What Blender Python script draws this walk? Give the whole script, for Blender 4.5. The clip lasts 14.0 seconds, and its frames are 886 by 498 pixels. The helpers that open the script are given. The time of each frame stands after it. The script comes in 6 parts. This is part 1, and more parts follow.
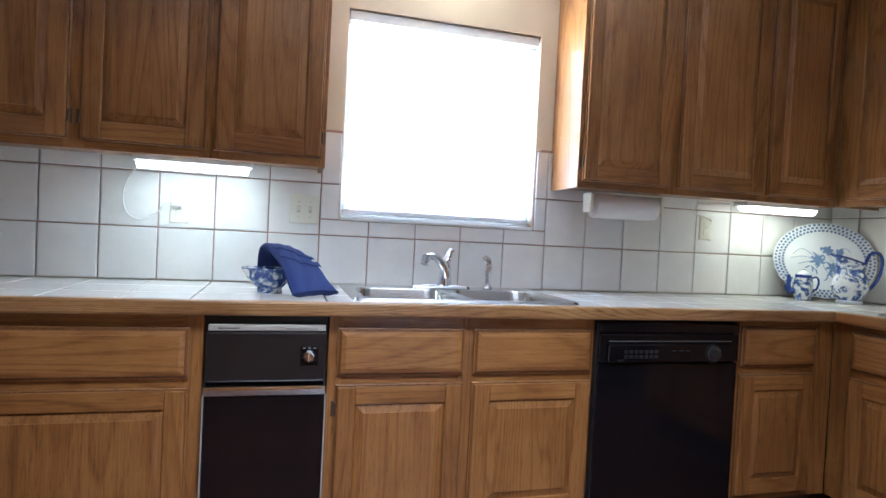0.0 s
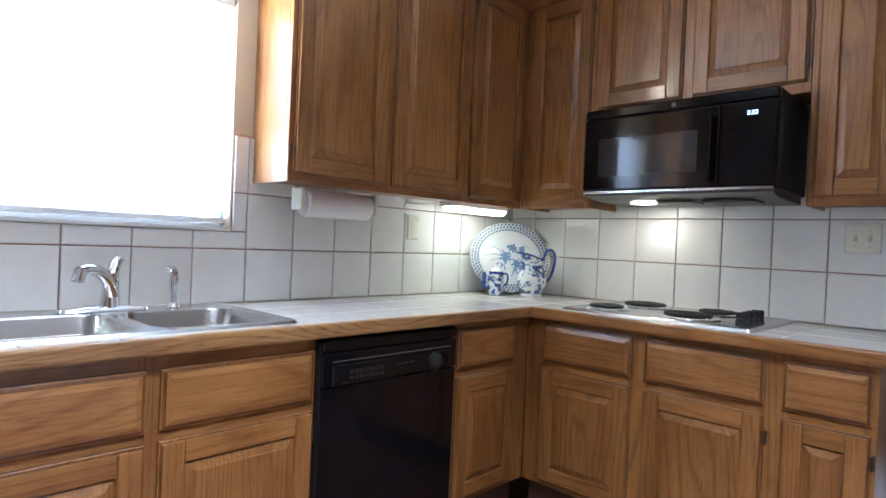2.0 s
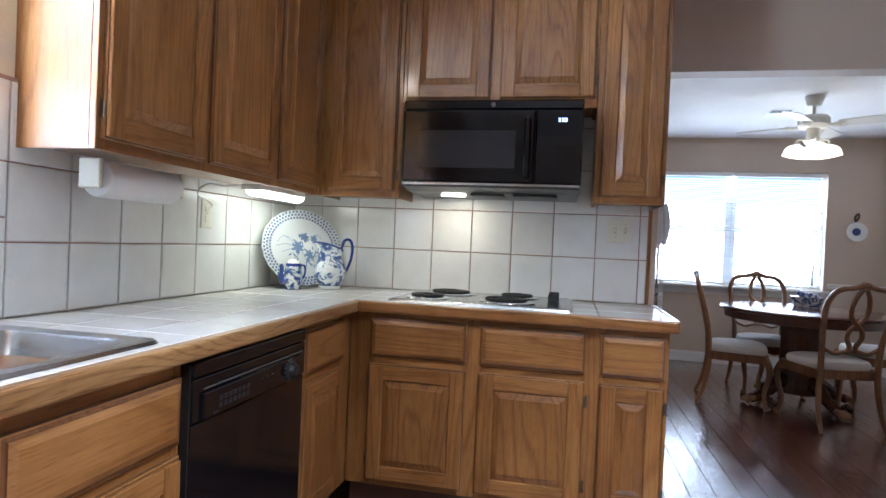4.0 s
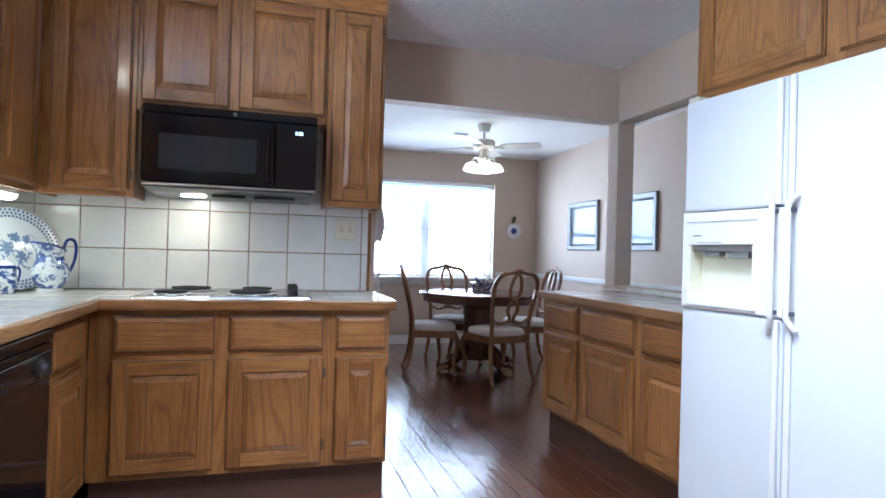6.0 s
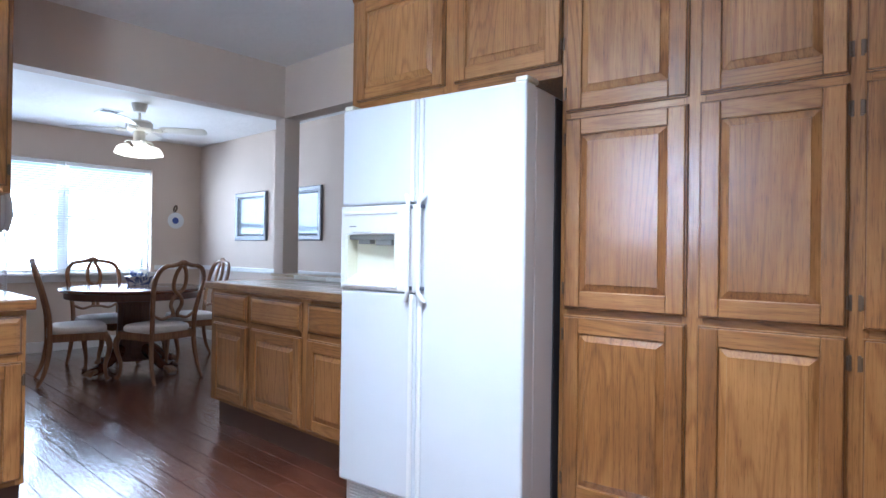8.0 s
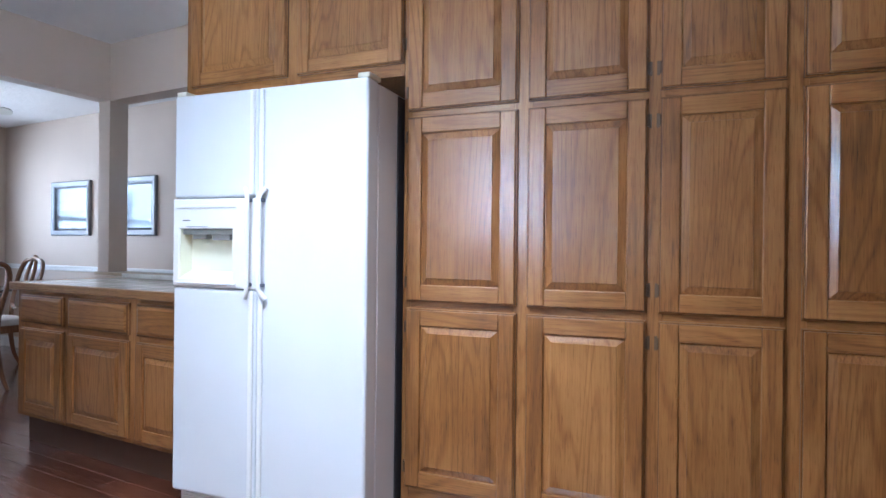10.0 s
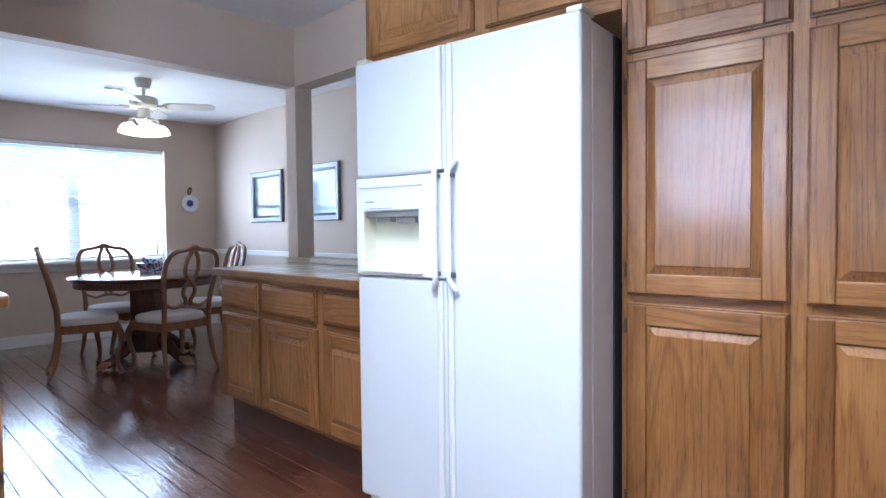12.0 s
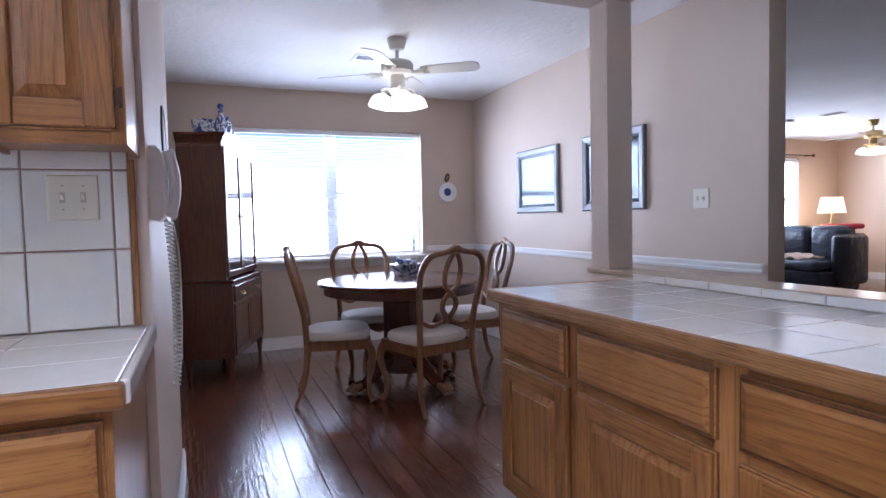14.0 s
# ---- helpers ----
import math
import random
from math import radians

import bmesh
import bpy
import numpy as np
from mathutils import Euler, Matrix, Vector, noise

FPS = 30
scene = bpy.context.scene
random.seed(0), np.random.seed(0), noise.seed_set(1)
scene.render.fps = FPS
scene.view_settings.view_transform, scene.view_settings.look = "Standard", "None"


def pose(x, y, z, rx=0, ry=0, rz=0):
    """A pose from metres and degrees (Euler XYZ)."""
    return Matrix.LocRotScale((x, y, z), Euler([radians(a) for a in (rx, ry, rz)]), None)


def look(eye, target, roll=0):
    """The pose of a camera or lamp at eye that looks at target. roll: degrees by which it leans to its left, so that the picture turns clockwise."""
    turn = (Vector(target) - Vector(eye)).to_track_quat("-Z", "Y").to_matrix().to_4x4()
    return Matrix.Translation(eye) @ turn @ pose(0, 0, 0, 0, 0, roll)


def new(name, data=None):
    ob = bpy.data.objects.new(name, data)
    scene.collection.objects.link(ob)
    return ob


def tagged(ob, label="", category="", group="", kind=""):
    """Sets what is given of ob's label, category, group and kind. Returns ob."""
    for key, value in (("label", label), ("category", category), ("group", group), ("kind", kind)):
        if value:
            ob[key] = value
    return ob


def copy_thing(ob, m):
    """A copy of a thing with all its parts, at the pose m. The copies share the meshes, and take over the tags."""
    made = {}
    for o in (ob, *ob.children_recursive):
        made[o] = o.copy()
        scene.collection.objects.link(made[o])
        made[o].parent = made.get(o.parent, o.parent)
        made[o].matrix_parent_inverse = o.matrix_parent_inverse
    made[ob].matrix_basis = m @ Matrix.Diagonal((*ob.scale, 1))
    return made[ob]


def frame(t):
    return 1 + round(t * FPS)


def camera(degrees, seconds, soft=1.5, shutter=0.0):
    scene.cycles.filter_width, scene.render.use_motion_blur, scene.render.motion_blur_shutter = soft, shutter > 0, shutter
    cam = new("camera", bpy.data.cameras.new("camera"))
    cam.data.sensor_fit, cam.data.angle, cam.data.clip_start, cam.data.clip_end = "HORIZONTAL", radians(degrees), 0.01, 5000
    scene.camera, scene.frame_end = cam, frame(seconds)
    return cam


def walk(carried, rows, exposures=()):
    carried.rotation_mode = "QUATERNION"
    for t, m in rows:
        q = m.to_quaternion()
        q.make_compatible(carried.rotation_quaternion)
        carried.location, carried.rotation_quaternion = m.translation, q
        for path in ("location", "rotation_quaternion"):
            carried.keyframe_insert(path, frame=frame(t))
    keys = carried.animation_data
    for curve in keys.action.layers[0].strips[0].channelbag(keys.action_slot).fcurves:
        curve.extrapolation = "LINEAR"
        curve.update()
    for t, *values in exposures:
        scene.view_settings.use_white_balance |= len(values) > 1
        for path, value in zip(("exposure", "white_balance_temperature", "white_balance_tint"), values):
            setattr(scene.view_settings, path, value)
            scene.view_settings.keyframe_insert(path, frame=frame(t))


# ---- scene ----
cam = camera(74.2, 14.0)
PATH = [
    (0, (0.197, 0.27, 1.146), (0.732, 2.196, 1.099), 2.9),
    (0.5, (0.124, 0.333, 1.161), (0.907, 2.173, 1.117), 2.9),
    (1, (0.113, 0.404, 1.168), (1.153, 2.112, 1.133), 2.9),
    (1.5, (0.209, 0.495, 1.163), (1.444, 2.068, 1.134), 2.7),
    (2, (0.272, 0.638, 1.18), (1.713, 2.025, 1.158), 2.5),
    (2.2, (0.307, 0.679, 1.178), (1.802, 2.007, 1.155), 2.3),
    (4.3, (0.057, 1.342, 1.169), (2.043, 1.575, 1.165), 2.4),
    (4.5, (0.036, 1.365, 1.152), (2.032, 1.49, 1.161), 2.2),
    (5, (-0.083, 1.391, 1.16), (1.916, 1.331, 1.166), 2.0),
    (5.5, (-0.219, 1.388, 1.16), (1.759, 1.093, 1.173), 1.6),
    (6, (-0.318, 1.423, 1.148), (1.603, 0.866, 1.163), 1.6),
    (6.5, (-0.367, 1.451, 1.129), (1.437, 0.588, 1.149), 1.2),
    (7, (-0.411, 1.507, 1.139), (1.218, 0.347, 1.155), 1.1),
    (7.5, (-0.443, 1.533, 1.134), (1.043, 0.195, 1.147), 0.9),
    (8, (-0.481, 1.525, 1.139), (0.862, 0.043, 1.146), 0.8),
    (8.5, (-0.513, 1.534, 1.14), (0.676, -0.074, 1.144), 0.8),
    (9, (-0.543, 1.521, 1.137), (0.465, -0.207, 1.144), 0.8),
    (9.2, (-0.543, 1.521, 1.137), (0.397, -0.244, 1.143), 0.7),
    (11.3, (-0.407, 1.414, 1.15), (0.652, -0.282, 1.107), 0.1),
    (11.5, (-0.357, 1.372, 1.162), (0.79, -0.266, 1.102), -0.3),
    (12, (-0.189, 1.259, 1.14), (1.211, -0.167, 1.07), -0.6),
    (12.5, (0.136, 1.187, 1.101), (1.716, -0.037, 1.034), -0.3),
    (13, (0.497, 1.072, 1.096), (2.189, 0.009, 1.014), -1.0),
    (13.5, (0.891, 0.863, 1.125), (2.69, -0.006, 1.039), -1.4),
    (14, (1.231, 0.727, 1.188), (3.081, -0.025, 1.087), -1.3),
]
walk(cam, [(t, look(eye, target, roll)) for t, eye, target, roll in PATH],
     ((0.0, 0.05, 5420, 8), (1.5, 0.17, 5450, 8), (5.0, 0.30, 5520, 8), (7.0, 0.56, 5080, 6), (9.0, 0.40, 5250, 8), (12.0, 0.46, 5180, 8), (13.0, 0.41, 5300, 12), (14.0, 0.38, 5420, 18)))

# ---- world, lamps, exposure ----
world = bpy.data.worlds.new("sky")
scene.world = world
world.use_nodes = True
sky = world.node_tree.nodes.new("ShaderNodeTexSky")
sky.sky_type = "NISHITA"
sky.sun_disc = False
sky.sun_elevation, sky.sun_rotation = radians(50), radians(200)
world.node_tree.links.new(sky.outputs["Color"], world.node_tree.nodes["Background"].inputs["Color"])
world.node_tree.nodes["Background"].inputs["Strength"].default_value = 0.12

sun = new("sun", bpy.data.lights.new("sun", "SUN"))
sun.data.energy, sun.data.angle, sun.data.color = 2.5, radians(0.5), (1.0, 0.96, 0.9)
sun.matrix_world = look((-3, -14, 17), (0, 0, 0))


def area(name, m, w, h, watts, colour=(1, 1, 1), spread=180):
    ob = new(name, bpy.data.lights.new(name, "AREA"))
    ob.data.shape, ob.data.size, ob.data.size_y = "RECTANGLE", w, h
    ob.data.energy, ob.data.color, ob.data.spread = watts, colour, radians(spread)
    ob.matrix_world = m
    return ob


area("daylight_sink_window", look((0.865, 2.86, 1.635), (0.865, 0, 1.635)), 0.86, 0.84, 85, (0.80, 0.90, 1.0))
area("daylight_dining_window", look((7.05, -0.44, 1.455), (4.55, -0.44, 0.80)), 1.80, 1.22, 66, (0.86, 0.92, 1.0))
area("daylight_living_window", look((8.50, -7.65, 1.40), (0, -7.65, 1.40)), 2.45, 1.35, 95, (0.86, 0.93, 1.0))
area("under_cabinet_tube", look((-0.115, 2.55, 1.325), (-0.115, 2.56, 0)), 0.38, 0.05, 1.15, (0.93, 1.0, 0.93))
area("under_cabinet_tube", look((2.50, 2.55, 1.325), (2.50, 2.56, 0)), 0.38, 0.05, 0.80, (1.0, 1.0, 0.72))
area("cooktop_lamp", look((2.82, 1.80, 1.385), (2.90, 1.80, 0)), 0.10, 0.06, 0.85, (1.0, 0.86, 0.62))
# Unseen fill lamp, added overhead to brighten the base cabinets and fridge.
area("kitchen_ceiling_panel", look((0.55, 0.75, 2.47), (0.55, 0.75, 0)), 1.2, 0.6, 41, (0.95, 0.97, 1.0), 112)
for a in range(4):
    p = new("fan_bulb", bpy.data.lights.new("fan_bulb", "POINT"))
    p.data.energy, p.data.color, p.data.shadow_soft_size = 0.5, (1.0, 0.85, 0.66), 0.03
    p.location = (5.12 + 0.11 * math.cos(a * 1.571 + 0.5), -0.545 + 0.11 * math.sin(a * 1.571 + 0.5), 1.985)
p = new("sink_bulb", bpy.data.lights.new("sink_bulb", "POINT"))
p.data.energy, p.data.color, p.data.shadow_soft_size = 6.5, (1.0, 0.85, 0.63), 0.04
p.location = (0.865, 2.56, 2.40)
p = new("table_lamp_bulb", bpy.data.lights.new("table_lamp_bulb", "POINT"))
p.data.energy, p.data.color, p.data.shadow_soft_size = 9, (1.0, 0.74, 0.46), 0.05
p.location = (7.83, -8.95, 1.27)
# Fill lamp added at the living room fan to lift the dark ceiling.
p = new("living_fan_bulbs", bpy.data.lights.new("living_fan_bulbs", "POINT"))
p.data.energy, p.data.color, p.data.shadow_soft_size = 6, (1.0, 0.86, 0.70), 0.12
p.location = (6.55, -7.91, 1.93)


# ---- materials ----
def mat(name, colour=(0.8, 0.8, 0.8), rough=0.5, metal=0.0, **kw):
    m = bpy.data.materials.new(name)
    m.use_nodes = True
    b = m.node_tree.nodes["Principled BSDF"]
    b.inputs["Base Color"].default_value = (*colour, 1)
    b.inputs["Roughness"].default_value = rough
    b.inputs["Metallic"].default_value = metal
    for k, v in kw.items():
        b.inputs[k.replace("_", " ")].default_value = v
    return m


class Net:
    """Short hand for the nodes of one material."""
    def __init__(self, m):
        self.m, self.t = m, m.node_tree
        self.b = self.t.nodes["Principled BSDF"]

    def n(self, kind, ins=None, **props):
        node = self.t.nodes.new("ShaderNode" + kind)
        for k, v in props.items():
            setattr(node, k, v)
        for k, v in (ins or {}).items():
            if hasattr(v, "is_output"):
                self.t.links.new(v, node.inputs[k])
            else:
                node.inputs[k].default_value = v
        return node

    def to(self, out, key):
        self.t.links.new(out, self.b.inputs[key])

    def ramp(self, fac, stops):
        r = self.n("ValToRGB", {"Fac": fac})
        e = r.color_ramp.elements
        while len(e) < len(stops):
            e.new(0.5)
        for el, (pos, c) in zip(e, stops):
            el.position, el.color = pos, (*c, 1)
        return r.outputs["Color"]

    def coords(self, scale=(1, 1, 1), rand=7.0):
        co = self.n("TexCoord").outputs["Object"]
        r = self.n("ObjectInfo").outputs["Random"]
        off = self.n("VectorMath", {0: r, 1: (rand, rand * 1.7, rand * 2.3)}, operation="MULTIPLY").outputs[0]
        co = self.n("VectorMath", {0: co, 1: off}, operation="ADD").outputs[0]
        return self.n("VectorMath", {0: co, 1: scale}, operation="MULTIPLY").outputs[0]

    def bump(self, height, strength=0.2, dist=0.002):
        self.to(self.n("Bump", {"Height": height, "Strength": strength, "Distance": dist}).outputs["Normal"], "Normal")


def wood(name, axis, dark, mid, light, rough=0.32, coat=0.45, rings=1.0):
    m = mat(name, mid, rough, Coat_Weight=coat, Coat_Roughness=0.13)
    w = Net(m)
    s = [52.0, 52.0, 52.0]
    s[axis] = 1.5
    broad = [4.2, 4.2, 4.2]
    broad[axis] = 0.42
    fine = w.n("TexNoise", {"Vector": w.coords(tuple(s)), "Scale": 3.0, "Detail": 4.0, "Roughness": 0.6}).outputs["Fac"]
    n1 = w.n("TexNoise", {"Vector": w.coords(tuple(broad), 3.0), "Scale": 1.0, "Detail": 1.5, "Distortion": 0.35}).outputs["Fac"]
    ring = w.n("Math", {0: w.n("Math", {0: n1, 1: 130.0 * rings}, operation="MULTIPLY").outputs[0]}, operation="SINE").outputs[0]
    ring = w.n("MapRange", {"Value": ring, "From Min": -1.0, "From Max": 1.0}).outputs[0]
    ring = w.n("Math", {0: ring, 1: 5.0}, operation="POWER").outputs[0]
    patch = w.n("TexNoise", {"Vector": w.coords((2.1, 2.1, 1.3), 5.0), "Scale": 1.6, "Detail": 4.0, "Roughness": 0.6}).outputs["Fac"]
    ring = w.n("Math", {0: ring, 1: w.n("Math", {0: patch, 1: 0.27}, operation="MULTIPLY").outputs[0]}, operation="MULTIPLY").outputs[0]
    v = w.n("Math", {0: fine, 1: 0.42}, operation="MULTIPLY").outputs[0]
    v = w.n("Math", {0: v, 1: ring}, operation="SUBTRACT").outputs[0]
    v = w.n("Math", {0: v, 1: w.n("Math", {0: patch, 1: 0.62}, operation="MULTIPLY").outputs[0]}, operation="ADD").outputs[0]
    v = w.n("Math", {0: v, 1: w.n("Math", {0: w.n("ObjectInfo").outputs["Random"], 1: 0.13}, operation="MULTIPLY").outputs[0]}, operation="ADD").outputs[0]
    ps = [95.0, 95.0, 95.0]
    ps[axis] = 5.5
    pore = w.n("TexNoise", {"Vector": w.coords(tuple(ps), 2.0), "Scale": 3.0, "Detail": 2.0}).outputs["Fac"]
    pore = w.n("MapRange", {"Value": pore, "From Min": 0.56, "From Max": 0.70, "To Max": 0.17}).outputs[0]
    v = w.n("Math", {0: v, 1: pore}, operation="SUBTRACT").outputs[0]
    w.to(w.ramp(v, [(0.16, dark), (0.47, mid), (0.78, light)]), "Base Color")
    w.to(w.n("MapRange", {"Value": fine, "To Min": rough - 0.06, "To Max": rough + 0.12}).outputs[0], "Roughness")
    w.bump(fine, 0.10, 0.001)
    return m


OAK = ((0.080, 0.030, 0.010), (0.245, 0.100, 0.025), (0.42, 0.198, 0.060))
OAK_X, OAK_Y, OAK_Z = (wood("oak_" + "xyz"[i], i, *OAK) for i in range(3))
# Darker oak for grooves: worn grime plus recess shade, both put into the colour.
OAK_D = wood("oak_grime_and_shade", 2, (0.045, 0.017, 0.006), (0.115, 0.043, 0.012), (0.20, 0.08, 0.024))
OAK_W = wood("oak_worn_edge", 0, (0.06, 0.022, 0.008), (0.27, 0.13, 0.045), (0.50, 0.30, 0.13), rings=2.5)
CHERRY = ((0.03, 0.008, 0.004), (0.085, 0.025, 0.012), (0.15, 0.05, 0.022))
CHERRY_Z, CHERRY_X = wood("cherry_z", 2, *CHERRY, rough=0.28), wood("cherry_x", 0, *CHERRY, rough=0.2)
CHAIRWOOD = wood("chair_wood", 2, (0.07, 0.025, 0.01), (0.20, 0.085, 0.032), (0.33, 0.16, 0.07), rough=0.28)
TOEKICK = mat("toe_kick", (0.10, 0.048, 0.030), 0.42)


def paint(name, colour, rough, relief, scale, strength=0.15):
    m = mat(name, colour, rough)
    w = Net(m)
    co = w.n("TexCoord").outputs["Object"]
    n = w.n("TexNoise", {"Vector": co, "Scale": scale, "Detail": 4.0}).outputs["Fac"]
    big = w.n("TexNoise", {"Vector": co, "Scale": 1.3, "Detail": 3.0}).outputs["Fac"]
    a, b = tuple(c * 0.95 for c in colour), tuple(min(1, c * 1.04) for c in colour)
    w.to(w.ramp(big, [(0.3, a), (0.7, b)]), "Base Color")
    w.bump(n, strength, relief)
    return m


WALL = paint("wall_paint", (0.60, 0.495, 0.41), 0.62, 0.003, 60)
WALL_K = paint("kitchen_wall_paint", (0.66, 0.57, 0.43), 0.6, 0.003, 60)
WALL_L = paint("living_wall_paint", (0.60, 0.46, 0.36), 0.62, 0.003, 60)
CEIL = paint("ceiling_texture", (0.82, 0.80, 0.78), 0.85, 0.012, 22, 0.5)
TRIM = paint("white_trim", (0.80, 0.80, 0.79), 0.35, 0.001, 80)
GROUT = paint("brown_grout", (0.38, 0.235, 0.19), 0.9, 0.001, 200)
GROUT_L = paint("pale_grout", (0.52, 0.46, 0.42), 0.9, 0.001, 200)
GROUT_C = paint("counter_grout", (0.46, 0.36, 0.31), 0.9, 0.001, 200)


def glazed(name, c1, c2, rough=0.14):
    m = mat(name, c1, rough, Specular_IOR_Level=0.55)
    w = Net(m)
    co = w.coords((1, 1, 1), 9.0)
    r = w.n("ObjectInfo").outputs["Random"]
    n = w.n("TexNoise", {"Vector": co, "Scale": 9.0, "Detail": 5.0, "Roughness": 0.6}).outputs["Fac"]
    v = w.n("Math", {0: n, 1: w.n("Math", {0: r, 1: 0.25}, operation="MULTIPLY").outputs[0]}, operation="ADD").outputs[0]
    w.to(w.ramp(v, [(0.35, c1), (0.85, c2)]), "Base Color")
    big = w.n("TexNoise", {"Vector": co, "Scale": 14.0, "Detail": 1.0}).outputs["Fac"]
    w.bump(big, 0.08, 0.002)
    return m


TILE = glazed("wall_tile_glaze", (0.73, 0.725, 0.705), (0.81, 0.805, 0.785))
TILE_C = glazed("counter_tile_glaze", (0.75, 0.72, 0.68), (0.83, 0.81, 0.78), 0.12)
BLACK = mat("black_enamel", (0.005, 0.005, 0.007), 0.10, Specular_IOR_Level=0.45)
BLACK_M = mat("black_plastic", (0.018, 0.017, 0.018), 0.42)
DGLASS = mat("dark_glass", (0.030, 0.030, 0.033), 0.06)
CHROME = mat("chrome", (0.75, 0.76, 0.78), 0.12, 1.0)
STEEL = mat("brushed_steel", (0.58, 0.58, 0.58), 0.26, 1.0)
BRONZE = mat("bronze_hinge", (0.16, 0.11, 0.075), 0.4, 0.7)
BRASS = mat("brass", (0.55, 0.40, 0.18), 0.3, 1.0)
IVORY = mat("ivory_plastic", (0.72, 0.70, 0.60), 0.35)
WHITE_P = mat("white_plastic", (0.78, 0.78, 0.77), 0.32)
CREAM_P = mat("cream_plastic", (0.72, 0.70, 0.58), 0.35)
FRIDGE = paint("fridge_enamel", (0.68, 0.70, 0.73), 0.28, 0.0006, 350, 0.25)
RUBBER = mat("rubber", (0.03, 0.03, 0.03), 0.7)
PAPER = paint("paper_towel", (0.82, 0.82, 0.82), 0.9, 0.002, 120)
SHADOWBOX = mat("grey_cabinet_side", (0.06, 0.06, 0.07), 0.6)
BULB = mat("lamp_diffuser", (0.9, 0.9, 0.9), 0.4, Emission_Color=(0.92, 1.0, 0.94, 1), Emission_Strength=7.0)
BULB_W = mat("warm_diffuser", (0.9, 0.9, 0.8), 0.4, Emission_Color=(1.0, 0.97, 0.78, 1), Emission_Strength=7.0)
SHADE = mat("lit_glass_shade", (0.9, 0.88, 0.85), 0.3, Emission_Color=(1.0, 0.90, 0.76, 1), Emission_Strength=1.25)


def china(name, scale, amount=0.5):
    m = mat(name, (0.75, 0.78, 0.82), 0.12, Coat_Weight=0.5)
    w = Net(m)
    co = w.coords((1, 1, 1), 3.0)
    wob = w.n("TexNoise", {"Vector": co, "Scale": scale, "Detail": 3.0, "Distortion": 1.2}).outputs["Fac"]
    fine = w.n("TexNoise", {"Vector": co, "Scale": scale * 3.2, "Detail": 3.0, "Distortion": 0.8}).outputs["Fac"]
    v = w.n("Math", {0: wob, 1: w.n("Math", {0: fine, 1: 0.45}, operation="MULTIPLY").outputs[0]}, operation="ADD").outputs[0]
    w.to(w.ramp(v, [(0.80 - 0.3 * amount + 0.06, (0.74, 0.77, 0.80)), (0.83 - 0.3 * amount + 0.08, (0.26, 0.34, 0.52)), (0.90 - 0.3 * amount + 0.1, (0.045, 0.085, 0.29))]), "Base Color")
    return m


CHINA = china("blue_white_china", 22, 0.64)
CHINA_P = china("platter_pattern", 12, 0.12)
CHINA_W = mat("white_china", (0.76, 0.78, 0.80), 0.12, Coat_Weight=0.5)
CHINA_B = mat("cobalt_glaze", (0.03, 0.06, 0.27), 0.14, Coat_Weight=0.5)

BLIND = mat("blind_slat", (0.85, 0.85, 0.86), 0.45, Transmission_Weight=0.0)
_w = Net(BLIND)
_t = _w.n("BsdfTranslucent", {"Color": (0.74, 0.79, 0.86, 1)})
_mx = _w.n("MixShader", {0: 0.45, 1: _w.b.outputs[0], 2: _t.outputs[0]})
_w.t.links.new(_mx.outputs[0], _w.t.nodes["Material Output"].inputs["Surface"])
PANE = mat("window_pane", (1, 1, 1), 0.02, Transmission_Weight=1.0, IOR=1.05)
CLEAR = mat("cabinet_glass", (0.95, 0.97, 0.97), 0.02, Transmission_Weight=1.0, IOR=1.6)


def floor_mat():
    m = mat("dark_laminate", (0.05, 0.02, 0.012), 0.2, Coat_Weight=1.0, Coat_Roughness=0.18, Coat_IOR=1.85)
    w = Net(m)
    co = w.coords((1.2, 14, 1), 13.0)
    r = w.n("ObjectInfo").outputs["Random"]
    isl = w.n("NewGeometry").outputs["Random Per Island"]
    r = w.n("Math", {0: r, 1: isl}, operation="ADD").outputs[0]
    n = w.n("TexNoise", {"Vector": co, "Scale": 2.4, "Detail": 5.0, "Distortion": 0.8}).outputs["Fac"]
    v = w.n("Math", {0: n, 1: w.n("Math", {0: r, 1: 0.16}, operation="MULTIPLY").outputs[0]}, operation="ADD").outputs[0]
    w.to(w.ramp(v, [(0.35, (0.030, 0.009, 0.005)), (0.6, (0.105, 0.032, 0.018)), (0.9, (0.22, 0.075, 0.038))]), "Base Color")
    wave = w.n("TexNoise", {"Vector": w.coords((4.0, 22.0, 1), 5.0), "Scale": 2.2, "Detail": 3.0}).outputs["Fac"]
    w.bump(wave, 0.6, 0.004)
    w.t.links.new(w.b.inputs["Normal"].links[0].from_socket, w.b.inputs["Coat Normal"])
    w.to(w.n("MapRange", {"Value": n, "To Min": 0.14, "To Max": 0.28}).outputs[0], "Roughness")
    return m


FLOOR = floor_mat()

# ---- building helpers ----
HOME = {}


def thing(name, loc, label, category, group="", kind="", rz=0.0, world_coords=True):
    """The Empty at a thing's base. With world_coords its parts are drawn at their true places."""
    ob = new(name)
    ob.empty_display_size = 0.1
    ob.matrix_world = pose(*loc, 0, 0, rz)
    HOME[ob.name] = Vector(loc) if world_coords else Vector((0, 0, 0))
    return tagged(ob, label, category, group, kind)


def mesh_of(name, bm, mats):
    bmesh.ops.recalc_face_normals(bm, faces=bm.faces)
    me = bpy.data.meshes.new(name)
    bm.to_mesh(me)
    bm.free()
    for m in mats if isinstance(mats, (list, tuple)) else [mats]:
        me.materials.append(m)
    return me


